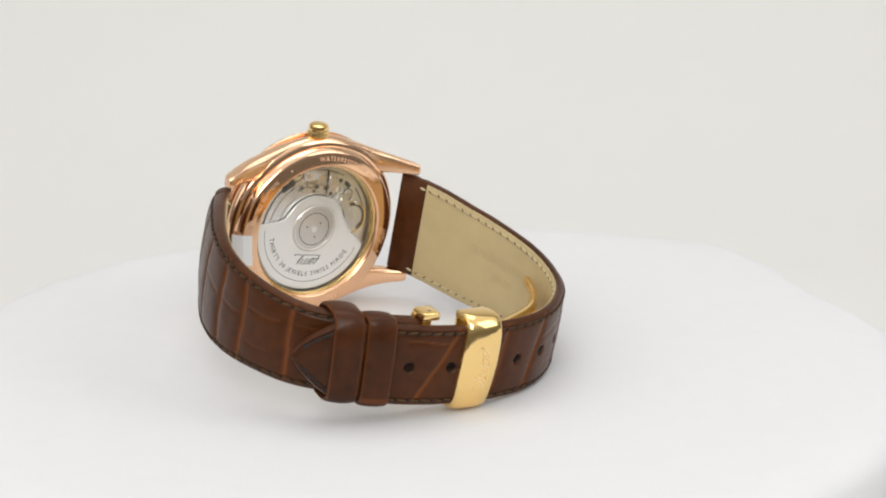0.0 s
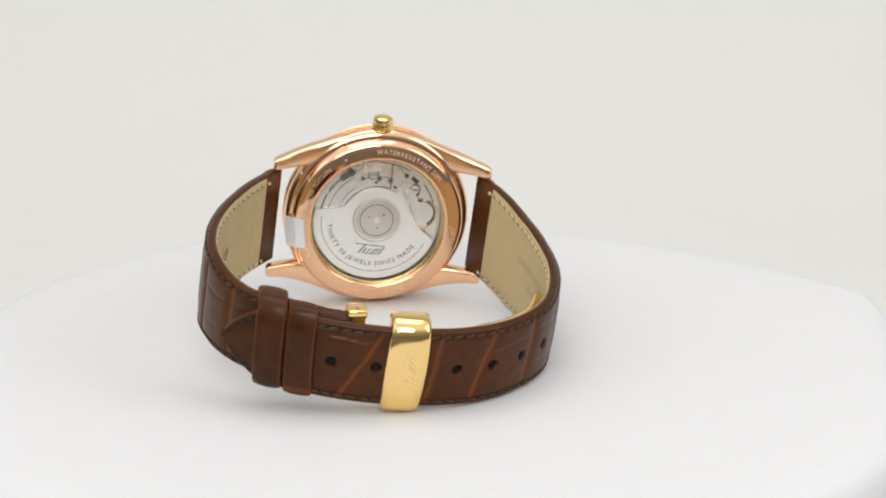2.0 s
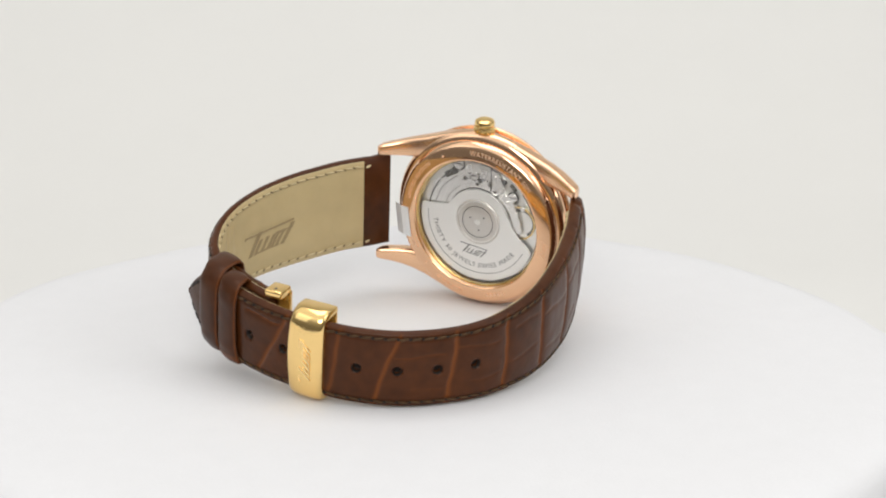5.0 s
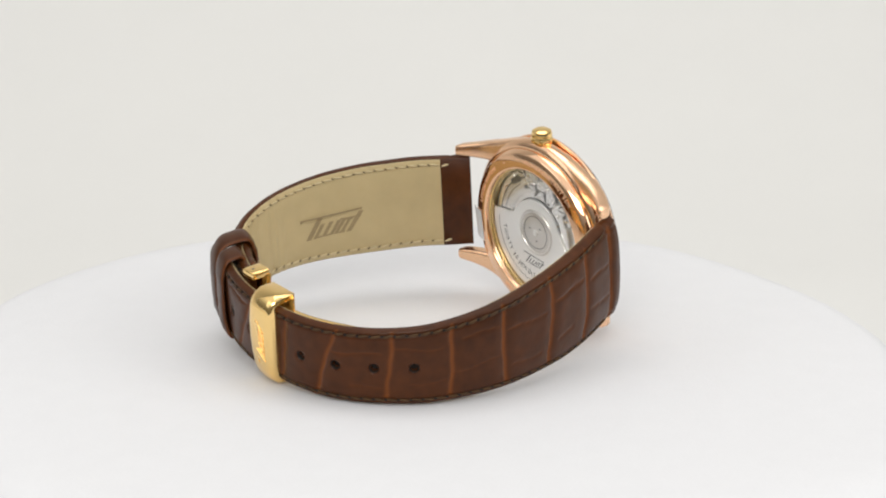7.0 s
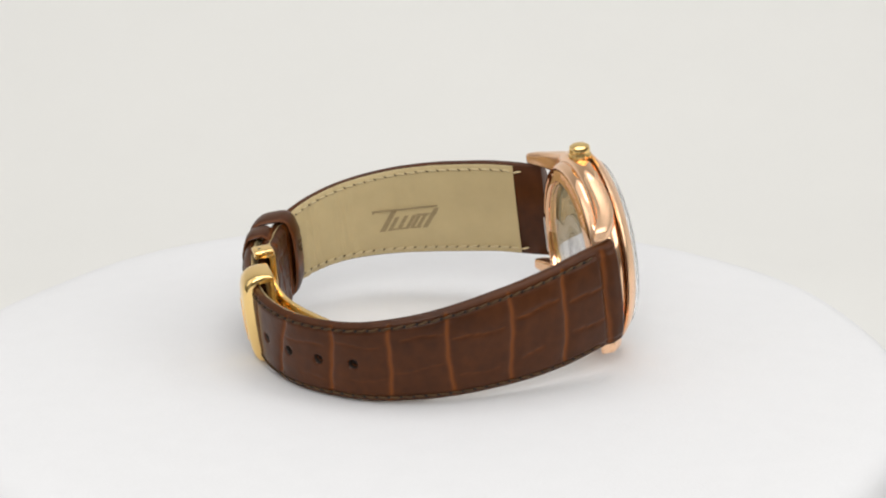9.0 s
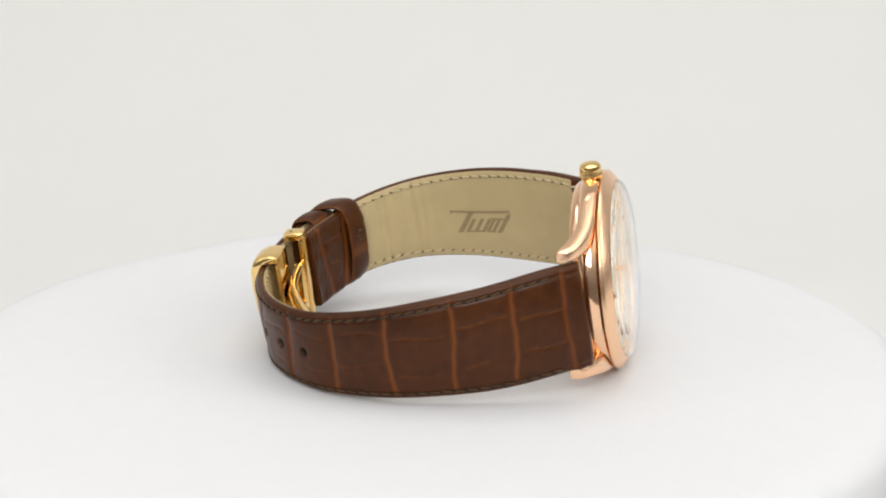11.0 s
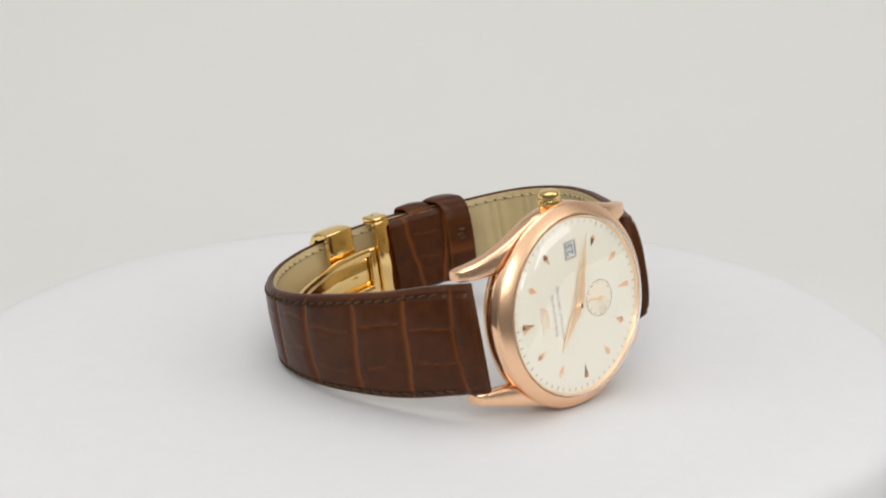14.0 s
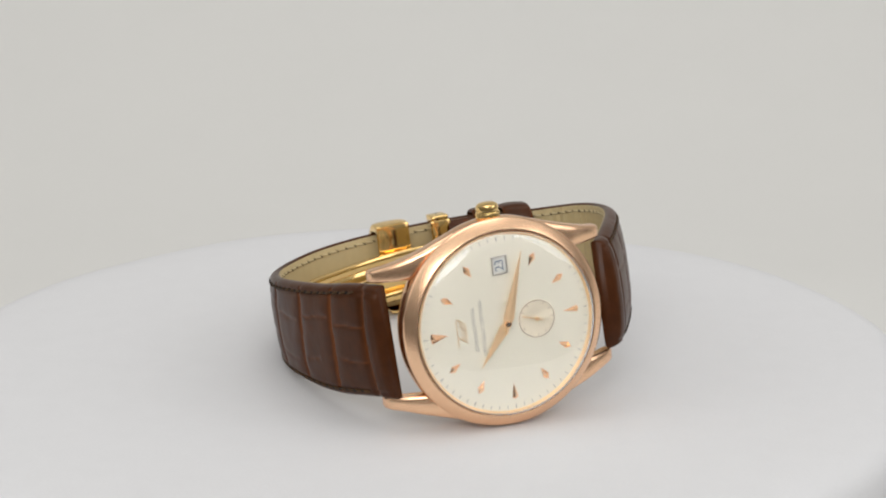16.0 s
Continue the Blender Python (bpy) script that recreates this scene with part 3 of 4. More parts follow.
bmesh.ops.remove_doubles(foil, verts=foil.verts, dist=0.001)
foil = placed(foil, foil_at)
bpart("protective_foil", foil, FOIL, back, "small silvery strip of foil stuck on the rim", smooth=False)



def mpart(name, bm, mat, parent, label="", smooth=True):
    """A part of the movement, whose drawing is to a slightly smaller scale."""
    return part(name, bm, mat, parent, label, smooth, WM @ Matrix.Translation((-0.1, 0, -0.35)) @ Matrix.Diagonal((1.15, 1, 1.15, 1)))


movement = mpart("movement", lathe([(0, -2.2), (12.2, -2.2), (12.2, -1.0), (0, -1.0)], 96, False), PLATE, watch, "rhodium movement with an engraved winding rotor")
# bridges in the upper half
mpart("bridge", prism(ring_arc(6.6, 10.4, 62, 172), -2.6, -2.2, 0.08), STEEL, movement)
mpart("bridge", prism(ring_arc(9.0, 11.9, 128, 176), -2.45, -2.15, 0.08), PLATE, movement)
mpart("bridge", prism(ring_arc(10.6, 12.1, 40, 120), -2.4, -2.15, 0.06), PLATE, movement)
mpart("balance_bridge", prism([(5.0, 6.6), (6.8, 5.8), (8.6, 1.4), (8.9, -0.6), (7.6, -1.0), (6.9, 0.6), (6.2, 3.6), (4.4, 5.4)], -2.9, -2.3, 0.12), STEEL, movement)
b = lathe([(3.0, -2.55), (3.3, -2.55), (3.3, -2.35), (3.0, -2.35)], 48)
bmesh.ops.transform(b, matrix=Matrix.Translation((8.1, 0, 1.3)), verts=b.verts)
mpart("balance_wheel", b, BRASS, movement, "gilt balance wheel rim")
# raised dark plates put the shade of sunken gaps into colour
mpart("recess_shade", prism(ring_arc(2.25, 2.95, -60, 130), -2.27, -2.19), SHADOWMETAL, movement).data.transform(WM @ Matrix.Translation((9.8, 0, 1.57)) @ WM.inverted())
mpart("recess_shade", prism(ring_arc(10.45, 10.75, 122, 178), -2.5, -2.2), SHADOWMETAL, movement)
mpart("recess_shade", prism(ring_arc(6.35, 6.65, 66, 170), -2.45, -2.2), SHADOWMETAL, movement)
mpart("recess_shade", disc(-5.4, 9.0, 0.75, -2.62, -2.5, 20), SHADOWMETAL, movement)
for x, z, r in ((-4.6, 10.6, 1.1), (-1.3, 8.9, 0.85), (3.7, 8.2, 0.9), (6.8, 6.2, 0.85)):
    screw = mpart("screw", disc(x, z, r, -2.85, -2.5, 24, 0.1), STEEL, movement, "polished steel screw")
    mpart("slot", box(x - r * 0.8, x + r * 0.8, -2.87, -2.8, z - 0.1, z + 0.1), SHADOWMETAL, screw, smooth=False)
    b = lathe([(r + 0.02, -2.64), (r + 0.22, -2.64), (r + 0.22, -2.6), (r + 0.02, -2.6)], 32)
    bmesh.ops.transform(b, matrix=Matrix.Translation((x, 0, z)), verts=b.verts)
    mpart("screw_well_shade", b, SHADOWMETAL, screw)
# thin dark arcs paint shade along the bridges
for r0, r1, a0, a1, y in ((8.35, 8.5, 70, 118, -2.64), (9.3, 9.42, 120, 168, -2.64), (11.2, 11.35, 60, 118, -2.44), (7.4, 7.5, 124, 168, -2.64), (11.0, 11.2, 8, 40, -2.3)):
    mpart("bridge_edge_shade", prism(ring_arc(r0, r1, a0, a1), y, y + 0.06), SHADOWMETAL, movement, smooth=False)
# train parts between the bridges: pinned cock, toothed wheel, polished bevels, dark pieces painting the gaps' shade
mpart("cock", prism([(2.2, 10.9), (3.9, 10.3), (5.2, 7.4), (4.4, 6.3), (2.6, 7.0)], -2.95, -2.55, 0.12), STEEL, movement)
mpart("cock", prism([(-3.4, 11.3), (-0.2, 11.6), (0.3, 9.6), (-3.0, 9.2)], -2.8, -2.4, 0.15), ROTORSTEEL, movement)
mpart("recess_shade", box(2.05, 2.25, -2.7, -2.5, 6.4, 11.2), SHADOWMETAL, movement)
mpart("recess_shade", prism([(-7.6, 8.2), (-6.3, 9.1), (-5.6, 8.2), (-7.0, 7.2)], -2.66, -2.5), SHADOWMETAL, movement)
mpart("recess_shade", prism([(6.3, 8.8), (7.5, 7.8), (7.0, 7.2), (5.9, 8.2)], -2.5, -2.3), SHADOWMETAL, movement)
teeth = []
for k in range(36):
    a, c = radians(10 * k), radians(10 * k + 5)
    teeth += [(2.0 * math.cos(a) + 5.6, 2.0 * math.sin(a) + 5.0), (1.75 * math.cos(c) + 5.6, 1.75 * math.sin(c) + 5.0)]
mpart("toothed_wheel", prism(teeth, -2.62, -2.4), ROTORSTEEL, movement, "small toothed steel wheel")
for x, z, r in ((5.6, 5.0, 0.5), (2.9, 9.4, 0.55), (4.4, 7.2, 0.45), (-2.2, 10.5, 0.6), (8.9, 4.4, 0.5), (7.7, 3.2, 0.4)):
    mpart("pin", disc(x, z, r, -3.15, -2.5, 18, 0.12), STEEL, movement)
for x, z, r in ((-0.1, 8.0, 0.42), (2.0, 7.7, 0.45), (-3.2, 8.0, 0.4), (7.2, 5.3, 0.5), (5.0, 8.9, 0.4)):
    mpart("bore", disc(x, z, r, -2.68, -2.5, 16), SHADOWMETAL, movement)
b = lathe([(1.2, -2.5), (1.6, -2.5), (1.6, -2.25), (1.2, -2.25)], 40)
bmesh.ops.transform(b, matrix=Matrix.Translation((-8.2, 0, 5.2)), verts=b.verts)
mpart("winding_wheel", b, STEEL, movement)
for x, z in ((-0.6, 7.3), (3.0, 6.5), (7.2, 2.6)):
    jewel = mpart("jewel_setting", lathe([(0.35, -2.66), (0.75, -2.66), (0.8, -2.5), (0.35, -2.5)], 24), STEEL, movement)
    jewel.data.transform(Matrix.Translation(WM.to_3x3() @ Vector((1.15 * x, 0, 1.15 * z))))
    mpart("jewel", disc(x, z, 0.36, -2.62, -2.5, 16), SHADOWMETAL, jewel)

# rotor: a heavy half-ring and a round middle
out = [(11.8 * math.cos(radians(a)), 11.8 * math.sin(radians(a))) for a in range(172, 342, 3)]
out += [(9.6, -2.3), (8.4, -1.7), (7.3, -0.3), (6.6, 1.6)]
out += [(6.4 * math.cos(radians(a)), 6.4 * math.sin(radians(a))) for a in range(18, 150, 6)]
out += [(-6.2, 2.2), (-7.6, 1.9)]
rotor = mpart("rotor", prism(out, -3.35, -2.95, 0.1), ROTORSTEEL, movement, "satin steel rotor with engraved lettering")
mpart("rotor_bearing", lathe([(0, -3.62), (0.7, -3.62), (0.75, -3.5), (1.2, -3.46), (3.5, -3.46), (3.6, -3.4), (3.9, -3.4), (4.0, -3.55), (4.35, -3.55), (4.5, -3.36)], 72, False), BEARING, rotor, "round steel rotor bearing")
mpart("bearing_groove", lathe([(4.55, -3.37), (4.95, -3.37), (4.95, -3.33), (4.55, -3.33)], 72), PLATE, rotor)
mpart("bearing_ring", lathe([(3.05, -3.49), (3.2, -3.49), (3.2, -3.45), (3.05, -3.45)], 72), SHADOWMETAL, rotor)
mpart("bearing_ring", lathe([(4.02, -3.57), (4.14, -3.57), (4.14, -3.5), (4.02, -3.5)], 72), PLATE, rotor)
mpart("centre_screw", lathe([(0, -3.7), (0.3, -3.7), (0.55, -3.66), (0.6, -3.6), (0, -3.6)], 24, False), PLATE, rotor)
for k in range(3):
    a = radians(40 + 120 * k)
    mpart("bearing_hole", disc(1.65 * math.cos(a), 1.65 * math.sin(a), 0.19, -3.49, -3.46, 12), SHADOWMETAL, rotor)
mpart("engraving", placed(lettering("THIRTY 30 JEWELS SWISS MADE", 1.28, 1.22), around(8.9, 257, -3.37, False)), BLACKFILL, rotor, smooth=False)
mpart("engraved_line", prism(ring_arc(10.35, 10.45, 178, 335, 64), -3.37, -3.34), BLACKFILL, rotor, smooth=False)
mpart("engraved_mark", placed(script_mark(5.4, 1.9), lambda x, y, z: Vector((-0.7 + x, -3.37 - z, -6.0 + y - 0.1 * x))), BLACKFILL, rotor, smooth=False)

# ---- strap ----
HOLES = (22.5, 31.2, 47.2, 55.3, 63.2, 71.1)
f_long = furrows([(28.3, 0.48, 0.9), (42.5, 0.2, 0.7), (53.0, 0.36, 1.0), (66.2, 0.10, 1.0), (78.5, 0.10, 1.0), (90.3, 0.02, 1.0), (103.2, 0.08, 1.0), (115.3, 0.1, 1.0), (long_run.length - 4.0, 0.0, 0.85)],
                 [(21.5, 30.5, 5.2, 1.0), (33, 40, 1.5, 0.3), (54, 65, 3.0, 0.45), (58, 66, -4, 0.3), (67, 77, 4.2, 0.4), (70, 78, -3.5, 0.3), (79, 89, -2.0, 0.35), (81, 90, 5.0, 0.4), (91, 102, 3.6, 0.55), (92, 100, -4.6, 0.4), (104, 114.5, 4.6, 0.8), (105, 110, -4.0, 0.6), (116.5, 126, 3.2, 0.7), (116.5, 125.5, -3.4, 0.7)], 0.3)
f_short = furrows([(12.0, 0.05, 0.8), (24.0, 0.1, 0.9), (35.8, 0.02, 1.0), (44.3, 0.02, 1.0), (56.3, 0.03, 1.0), (67.0, 0.1, 0.8)],
                  [(2, 11, 3.4, 0.6), (3, 11, -4.0, 0.5), (13, 23, 4.2, 0.5), (15, 22, -3.0, 0.5), (25, 34, 2.0, 0.5), (37, 43.5, 1.0, 0.5), (45.5, 54, 3.0, 0.5), (46, 52, -3.5, 0.3), (57, 64, 4.4, 0.4)], 1.4)
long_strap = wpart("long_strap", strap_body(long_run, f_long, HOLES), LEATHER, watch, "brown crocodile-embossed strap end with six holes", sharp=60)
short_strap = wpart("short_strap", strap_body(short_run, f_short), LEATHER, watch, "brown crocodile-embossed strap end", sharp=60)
for strap, run, s0, s1 in ((long_strap, long_run, 9.0, long_run.length - 7.0), (short_strap, short_run, 4.3, 79.0)):
    wpart("lining", slab(run, s0, s1, 0.28, -0.3, 0.35), LINING, strap, "smooth tan leather lining")
    tagged(wpart("stitching", stitches(run, s0 + (0 if run is long_run else -2), s1 + (2.2 if run is long_run else 0), 1.35, lambda s, r=run: fall(r.thick(s), 1.35, r.half(s)) + 0.12), THREAD, strap, "dark brown thread", sharp=80), kind="stuff")
    # black dabs in the stitch gaps paint the shade of needle holes
    tagged(wpart("puncture_shade", stitches(run, s0 + (0 if run is long_run else -2) + 2.0, s1, 1.35, lambda s, r=run: fall(r.thick(s), 1.35, r.half(s)) + 0.11, 2.45, 0.5, 0.27, 0.1, seed=2), NEEDLE, strap, sharp=80), kind="stuff")
    tagged(wpart("lining_stitching", stitches(run, s0 + 0.5, s1, 1.5, lambda s, r=run: r.thick(s) + 0.27, 2.45, 1.85, 0.27, seed=3), PALETHREAD, strap, "tan thread", sharp=80), kind="stuff")
    # darker dabs paint the same hole shade along the lining's seam
    tagged(wpart("puncture_shade", stitches(run, s0 + 2.35, s1, 1.5, lambda s, r=run: r.thick(s) + 0.29, 2.45, 0.6, 0.2, seed=4), DARKTHREAD, strap, sharp=80), kind="stuff")

# near-black cups that paint the shade inside the punched holes
for hs in HOLES:
    bm = bmesh.new()
    cup = []
    for rad, deep in ((0.98, 0.22), (0.9, 0.3), (0.84, 0.6), (0.8, 1.38)):
        cup.append([bm.verts.new(long_run.place(hs + rad * math.cos(k * math.tau / 24), deep, rad * math.sin(k * math.tau / 24))) for k in range(24)])
    for p, q in zip(cup, cup[1:]):
        for k in range(24):
            bm.faces.new((p[k], p[(k + 1) % 24], q[(k + 1) % 24], q[k]))
    bm.faces.new(cup[-1])
    wpart("hole_shade", bm, HOLESHADE_SEAM, long_strap, "near-black cup painting the shade in a punched hole")

# pointed end's seam
bm = bmesh.new()
for k in range(6):
    for side in (1, -1):
        s = 2.0 + k * 1.6
        z0, z1 = side * max(0.0, long_run.half(s) - 1.6), side * max(0.1, long_run.half(s + 1.15) - 1.6)
        p, q = long_run.place(s, 0.26, z0), long_run.place(s + 1.15, 0.26, z1)
        d = (q - p).normalized()
        m = Matrix.Translation((p + q) / 2) @ d.to_track_quat("Z", "Y").to_matrix().to_4x4()
        bmesh.ops.create_cone(bm, cap_ends=True, segments=6, radius1=0.36, radius2=0.36, depth=(q - p).length + 0.1, matrix=m)
tagged(wpart("tip_stitching", bm, HOLESHADE_SEAM, long_strap, sharp=80), kind="stuff")


def on_lining(run, s_mid, z_mid, sign):
    return lambda x, y, zz: run.place(s_mid + sign * x, run.thick(s_mid + sign * x) + 0.35 + zz, z_mid + y)


wpart("pressed_lettering", placed(lettering("GENUINE LEATHER", 2.5, 1.0, 0.02), on_lining(long_run, 97.5, 2.4, -1)), FAINT, long_strap, "faint pressed lettering", smooth=False)
wpart("pressed_lettering", placed(lettering("SWISS", 2.5, 1.0, 0.02), on_lining(long_run, 97.0, -1.4, -1)), FAINT, long_strap, "faint pressed lettering", smooth=False)
tagged(wpart("pressed_mark", placed(script_mark(15.0, 5.2, 0.02, 1.7), on_lining(short_run, 30.5, -1.6, -1)), EMBOSS, short_strap, "faint pressed slanted mark", smooth=False), kind="stuff")
for run, strap, s in ((long_run, long_strap, long_run.length - 6.0), (short_run, short_strap, 3.2)):
    for side in (1, -1):
        c = run.place(s, run.thick(s) + 0.3, side * (run.half(s) - 1.6))
        bm = bmesh.new()
        bmesh.ops.create_uvsphere(bm, u_segments=10, v_segments=6, radius=0.32, matrix=Matrix.Translation(c) @ Matrix.Diagonal((1.1, 3.2, 0.7, 1)))
        wpart("knot", bm, PALETHREAD, strap)

# folded flap behind the buckle
f_flap = furrows([(62.0, 0.1, 1.0), (68.0, -0.15, 1.0), (75.5, 0.1, 0.8)], [(69, 75, 4.0, 0.7), (70, 74, -1.5, 0.6), (63, 67, -3.0, 0.5)], 2.2)


def flap(run, s0, s1):
    bm = bmesh.new()
    layer = bm.verts.layers.float.new("furrow")
    rows = []
    ns, nz = int((s1 - s0) / 0.35), 48
    for i in range(ns + 1):
        s = s0 + (s1 - s0) * i / ns
        h, th = run.half(s) - 0.1, run.thick(s) + 0.3
        ring = []
        for j in range(nz + 1):
            z = h * (-1 + 2 * j / nz)
            e = h - abs(z)
            f = f_flap(s, z)
            vert = bm.verts.new(run.place(s, th + 1.5 - 0.8 * max(0, 1 - e / 1.2) ** 2 - 0.35 * f + 0.22 * noise.noise((s * 0.4, z * 0.3, 7)) + 0.22 * abs(noise.noise((s * 0.9 + 0.2 * z, z * 0.25, 2))), z))
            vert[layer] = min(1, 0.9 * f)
            ring.append(vert)
        ring += [bm.verts.new(run.place(s, th, h - 0.2)), bm.verts.new(run.place(s, th, -h + 0.2))]
        rows.append(ring)
    m = len(rows[0])
    for p, q in zip(rows, rows[1:]):
        for k in range(m):
            bm.faces.new((p[k], p[(k + 1) % m], q[(k + 1) % m], q[k]))
    bm.faces.new(rows[0]), bm.faces.new(rows[-1][::-1])
    return bm


wpart("flap", flap(short_run, 64.5, 80.2), LEATHER, short_strap, "folded crocodile leather flap", sharp=60)


def keeper(s_mid, width, depth_in, half, seed):
    """A leather loop round both strap ends."""
    p, nrm, d = long_run.at(s_mid)
    zc = strap_z(p.x, p.y) + 0.55
    cy0, cy1 = -1.15, depth_in
    a, cm, e = (cy1 - cy0) / 2, (cy1 + cy0) / 2, 2 / 3.3
    full = []
    for k in range(72):
        t = k * math.tau / 72
        c, q = math.cos(t), math.sin(t)
        y, z = a * math.copysign(abs(c) ** e, c), half * math.copysign(abs(q) ** e, q)
        ny, nz = math.copysign((abs(y) / a) ** 2.3, y) / a, math.copysign((abs(z) / half) ** 2.3, z) / half
        size = math.hypot(ny, nz)
        full.append((cm + y, z, ny / size, nz / size))
    bm = bmesh.new()
    layer = bm.verts.layers.float.new("furrow")
    prof = [(-0.5, 0.65), (-0.475, 0.3), (-0.41, 0.1), (-0.22, -0.08), (0, -0.14), (0.22, -0.08), (0.41, 0.1), (0.475, 0.3), (0.5, 0.65), (0.45, 1.0), (-0.45, 1.0)]
    rings = []
    for i, (dy, dz, ny, nz) in enumerate(full):
        ring = []
        for u, dep in prof:
            bend = 0.18 * noise.noise((dy * 0.4 + seed, dz * 0.4, u * 2)) + 0.14 * noise.noise((dy * 1.1, dz * 0.9 + seed, u * 3))
            q = p + d * (u * width - 0.30 * max(0, dy)) + nrm * (dy - ny * dep * 0.9 + bend)
            v = bm.verts.new((q.x, q.y, zc + dz + 0.06 * (dy - 3) - nz * dep * 0.9))
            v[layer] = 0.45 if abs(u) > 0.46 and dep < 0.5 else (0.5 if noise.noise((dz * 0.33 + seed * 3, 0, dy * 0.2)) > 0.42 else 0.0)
            ring.append(v)
        rings.append(ring)
    m = len(prof)
    for a, b in zip(rings, rings[1:] + rings[:1]):
        for k in range(m):
            bm.faces.new((a[k], a[(k + 1) % m], b[(k + 1) % m], b[k]))
    return bm


wpart("keeper", keeper(16.4, 5.7, 5.6, 9.2, 1.0), LEATHER, watch, "brown leather keeper loop", sharp=60)
outer_keeper = wpart("keeper", keeper(10.2, 5.9, 8.9, 9.45, 4.0), LEATHER, watch, "brown leather keeper loop with a stitched seam", sharp=60)

p, nrm, d = long_run.at(10.2)
for dz, dx in ((3.2, -0.3), (2.2, 0.25), (1.3, -0.2)):
    q = p + d * (-0.3 * 8.9 + dx) + nrm * 9.0
    bm = bmesh.new()
    bmesh.ops.create_uvsphere(bm, u_segments=10, v_segments=6, radius=0.45, matrix=Matrix.Translation((q.x, q.y, strap_z(p.x, p.y) + dz)) @ Matrix.Rotation(math.atan2(d.y, d.x), 4, "Z") @ Matrix.Diagonal((1.8, 0.7, 0.8, 1)))
    wpart("seam_stitch", bm, THREAD, outer_keeper)

# ---- folding clasp ----
clasp = wpart("clasp_cover", bmesh.new(), GOLD, watch, "polished yellow gold clasp cover with faint engraving")
bm = bmesh.new()
# C-shaped section in (y, z), bowed along x
sec = [(-67.2, 7.2), (-69.2, 7.5), (-70.8, 7.4), (-72.1, 6.8), (-73.0, 5.7), (-73.5, 4.2), (-73.85, 1.0), (-73.95, -2.5), (-73.85, -6.0), (-73.55, -9.2), (-73.1, -10.9), (-72.3, -11.9), (-70.8, -12.35), (-67.2, -12.2), (-67.2, -11.7), (-71.6, -11.6), (-72.2, -10.4), (-72.4, -2.5), (-72.1, 5.4), (-71.4, 6.2), (-67.2, 6.4)]
rows = []
for x, out_, sq in ((-6.5, 0.95, .955), (-6.25, 0.5, .975), (-5.7, 0.2, .99), (-4.5, 0.02, 1.0), (-2.4, -0.08, 1.0), (-0.3, 0.02, 1.0), (0.9, 0.2, .99), (1.45, 0.5, .975), (1.7, 0.95, .955)):
    rows.append([bm.verts.new((-2.4 + (x + 2.4) * (1.0 - 0.0011 * (z + 2.4) ** 2) - 0.05 * (7.4 - z), (y + out_ - 0.05 * (x + 2.4) + 0.05 * (7.4 - z)) if y < -67.5 else y, -2.4 + (z + 2.4) * sq)) for y, z in sec])
m = len(sec)
for p, q in zip(rows, rows[1:]):
    for k in range(m):
        bm.faces.new((p[k], p[(k + 1) % m], q[(k + 1) % m], q[k]))
bm.faces.new(rows[0]), bm.faces.new(rows[-1][::-1])
bmesh.ops.transform(bm, matrix=WM, verts=bm.verts)
bmesh.ops.recalc_face_normals(bm, faces=bm.faces)
bm.to_mesh(clasp.data)
bm.free()
clasp.data.shade_smooth()
clasp.data.set_sharp_from_angle(angle=radians(50))
wpart("engraved_mark", placed(script_mark(9.5, 2.6, 0.04), lambda x, y, z: Vector((-2.55 - y + 0.05 * x, -73.57 - 0.05 * x + z - 0.05 * (0.4 - y) + 0.0105 * (x - 0.7) ** 2, -3.2 + x))), GILTLINE, clasp, smooth=False)
wpart("inner_plate", box(-6.0, 1.2, -67.9, -66.9, -3.2, 7.1, 0.25), GOLD, clasp)
wpart("hinge_pin", box(-5.0, 0.2, -67.4, -65.8, -4.6, -3.4, 0.4), GOLD, clasp)


def bent_bar(points, thick, z0, z1, bevel=0.2):
    """A bar that follows a run of (x, y), between two heights."""
    pts = curve(points, 1.0)
    bm = bmesh.new()
    rows = []
    for i, p in enumerate(pts):
        d = (pts[min(i + 1, len(pts) - 1)] - pts[max(i - 1, 0)]).normalized()
        n = Vector((-d.y, d.x))
        zc = strap_z(p.x, p.y) + 2.9
        q = [(0, z0 + bevel), (bevel, z0), (thick - bevel, z0), (thick, z0 + bevel), (thick, z1 - bevel), (thick - bevel, z1), (bevel, z1), (0, z1 - bevel)]
        rows.append([bm.verts.new((p.x + n.x * t, p.y + n.y * t, zc + z)) for t, z in q])
    for a, b in zip(rows, rows[1:]):
        for k in range(8):
            bm.faces.new((a[k], a[(k + 1) % 8], b[(k + 1) % 8], b[k]))
    bm.faces.new(rows[0]), bm.faces.new(rows[-1][::-1])
    return bm


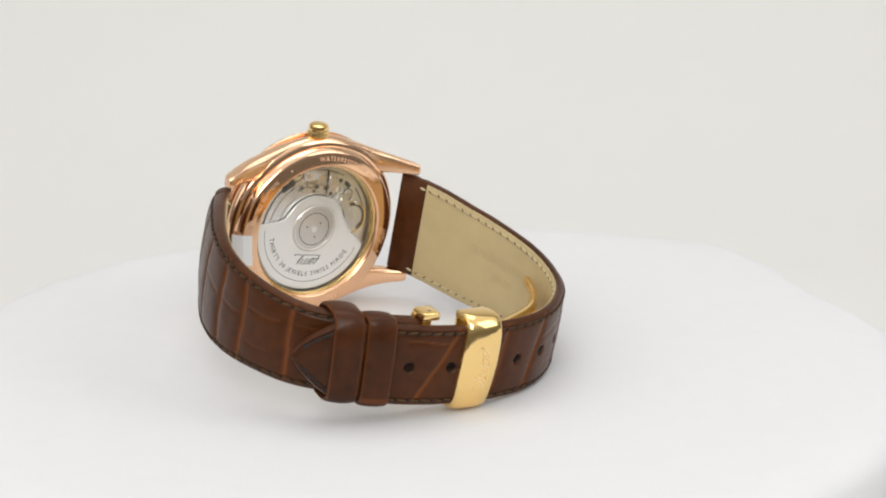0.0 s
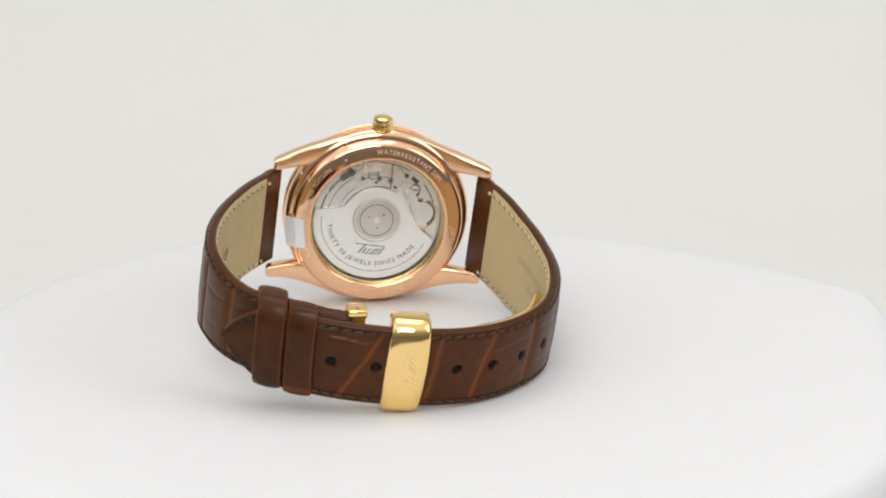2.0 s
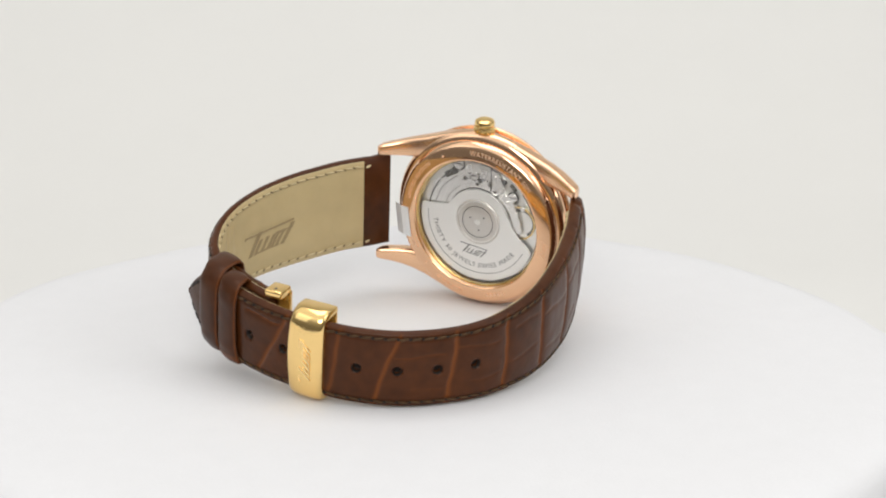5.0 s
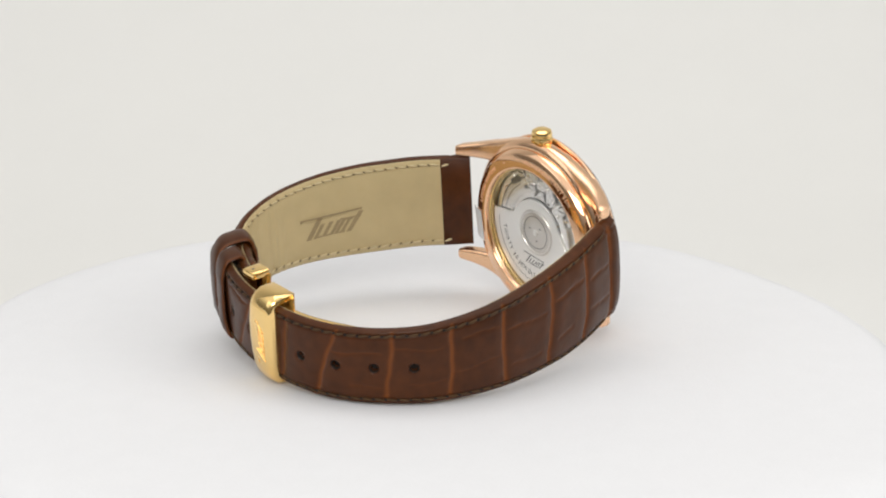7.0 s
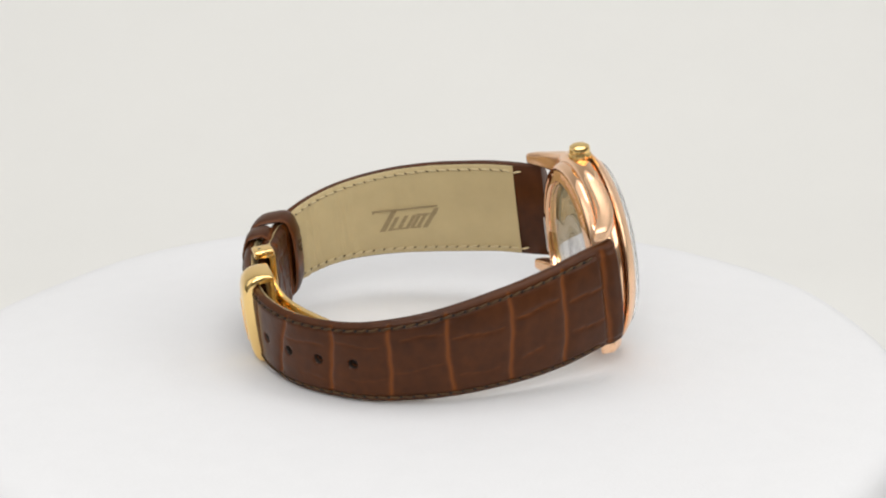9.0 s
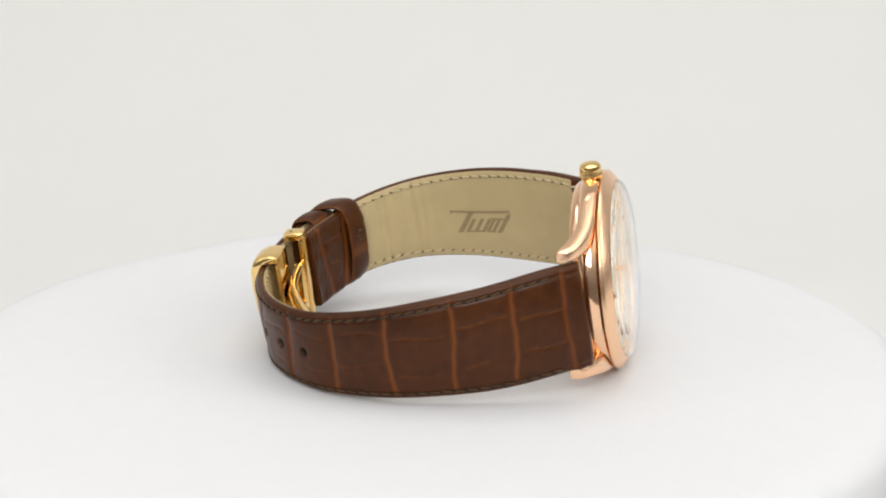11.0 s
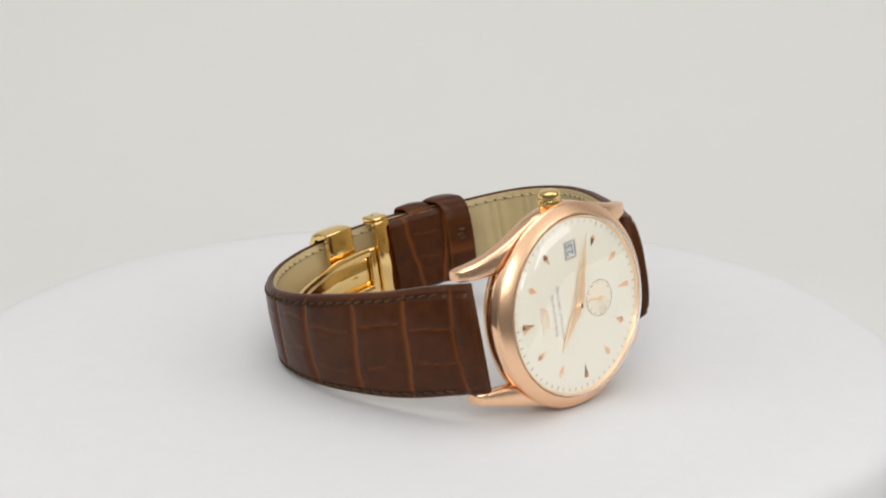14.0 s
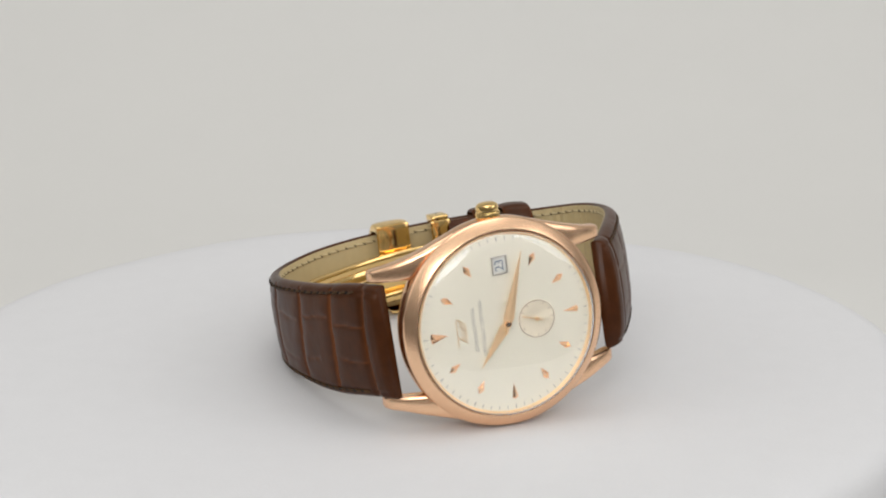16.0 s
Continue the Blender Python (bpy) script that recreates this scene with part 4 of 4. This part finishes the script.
FOLD = [(-9.0, -66.3), (-3, -66.0), (3, -64.9), (11, -61.7), (19.5, -57.0), (25.0, -51.2), (28.4, -43.6)]
FOLD_OUT = [(-8.0, -66.9), (-3, -66.7), (3, -65.6), (11, -62.5), (19.0, -58.0), (24.0, -53.0), (26.6, -48.0)]
blade = wpart("folding_blade", bent_bar(FOLD, 1.2, -0.5, 1.4), GOLD, watch, "curved yellow gold folding blade frame", sharp=50)
wpart("lower_rail", bent_bar(FOLD, 1.2, -8.8, -6.9), GOLD, blade, sharp=50)
wpart("end_bridge", bent_bar(FOLD[-3:-1], 1.2, -7.0, -0.4), GOLD, blade, sharp=50)
wpart("outer_blade", bent_bar(FOLD_OUT, 0.9, -7.0, -0.4), GOLD, blade, "solid yellow gold blade under the frame", sharp=50)
# dark strips on the blade's face paint the slots' shade
for z0 in (-6.1, -2.9):
    wpart("slot", bent_bar([(19.85, -56.1), (21.85, -54.0)], 0.1, z0, z0 + 1.5, 0.03), SHADOWMETAL, blade, "dark slot in the blade", sharp=50)
for z0 in (-5.3, -3.2):
    wpart("pressed_line", bent_bar([(4.6, -64.05), (8.1, -62.7)], 0.12, z0, z0 + 0.3, 0.04), GILTLINE, blade, sharp=50)
wpart("hinge_tube", box(-10.2, -8.4, -67.0, -64.8, -9.0, 1.6, 0.6, 3), GOLD, blade)

buckle = wpart("buckle_plate", box(-14.6, -10.4, -65.6, -64.3, -10.5, 6.6, 0.3), GOLD, watch, "yellow gold buckle plate holding the strap end")
for z0, z1 in ((5.9, 7.6), (-10.7, -9.3)):
    wpart("ear", box(-14.4, -10.6, -68.6, -64.4, z0, z1, 0.45, 3), GOLD, buckle)
wpart("pin_hole", disc(0, 0, 0.3, 0, 0.06, 12), SHADOWMETAL, buckle).data.transform(
    WM @ Matrix.Translation((-12.5, -67.2, 7.58)) @ Matrix.Rotation(radians(90), 4, "X") @ WM.inverted())


def motions():
    rows = [(t * 0.5, pose(0, 0, 0, 0, 0, TURN * t * 0.5)) for t in range(33)]
    walk(table, rows)
    walk(watch, rows)
    walk(seconds, [(t * 0.5, PIVOT @ Matrix.Rotation(-radians(18 + 6 * (t * 0.5 - 15.8)), 4, "Y")) for t in range(33)])


motions()
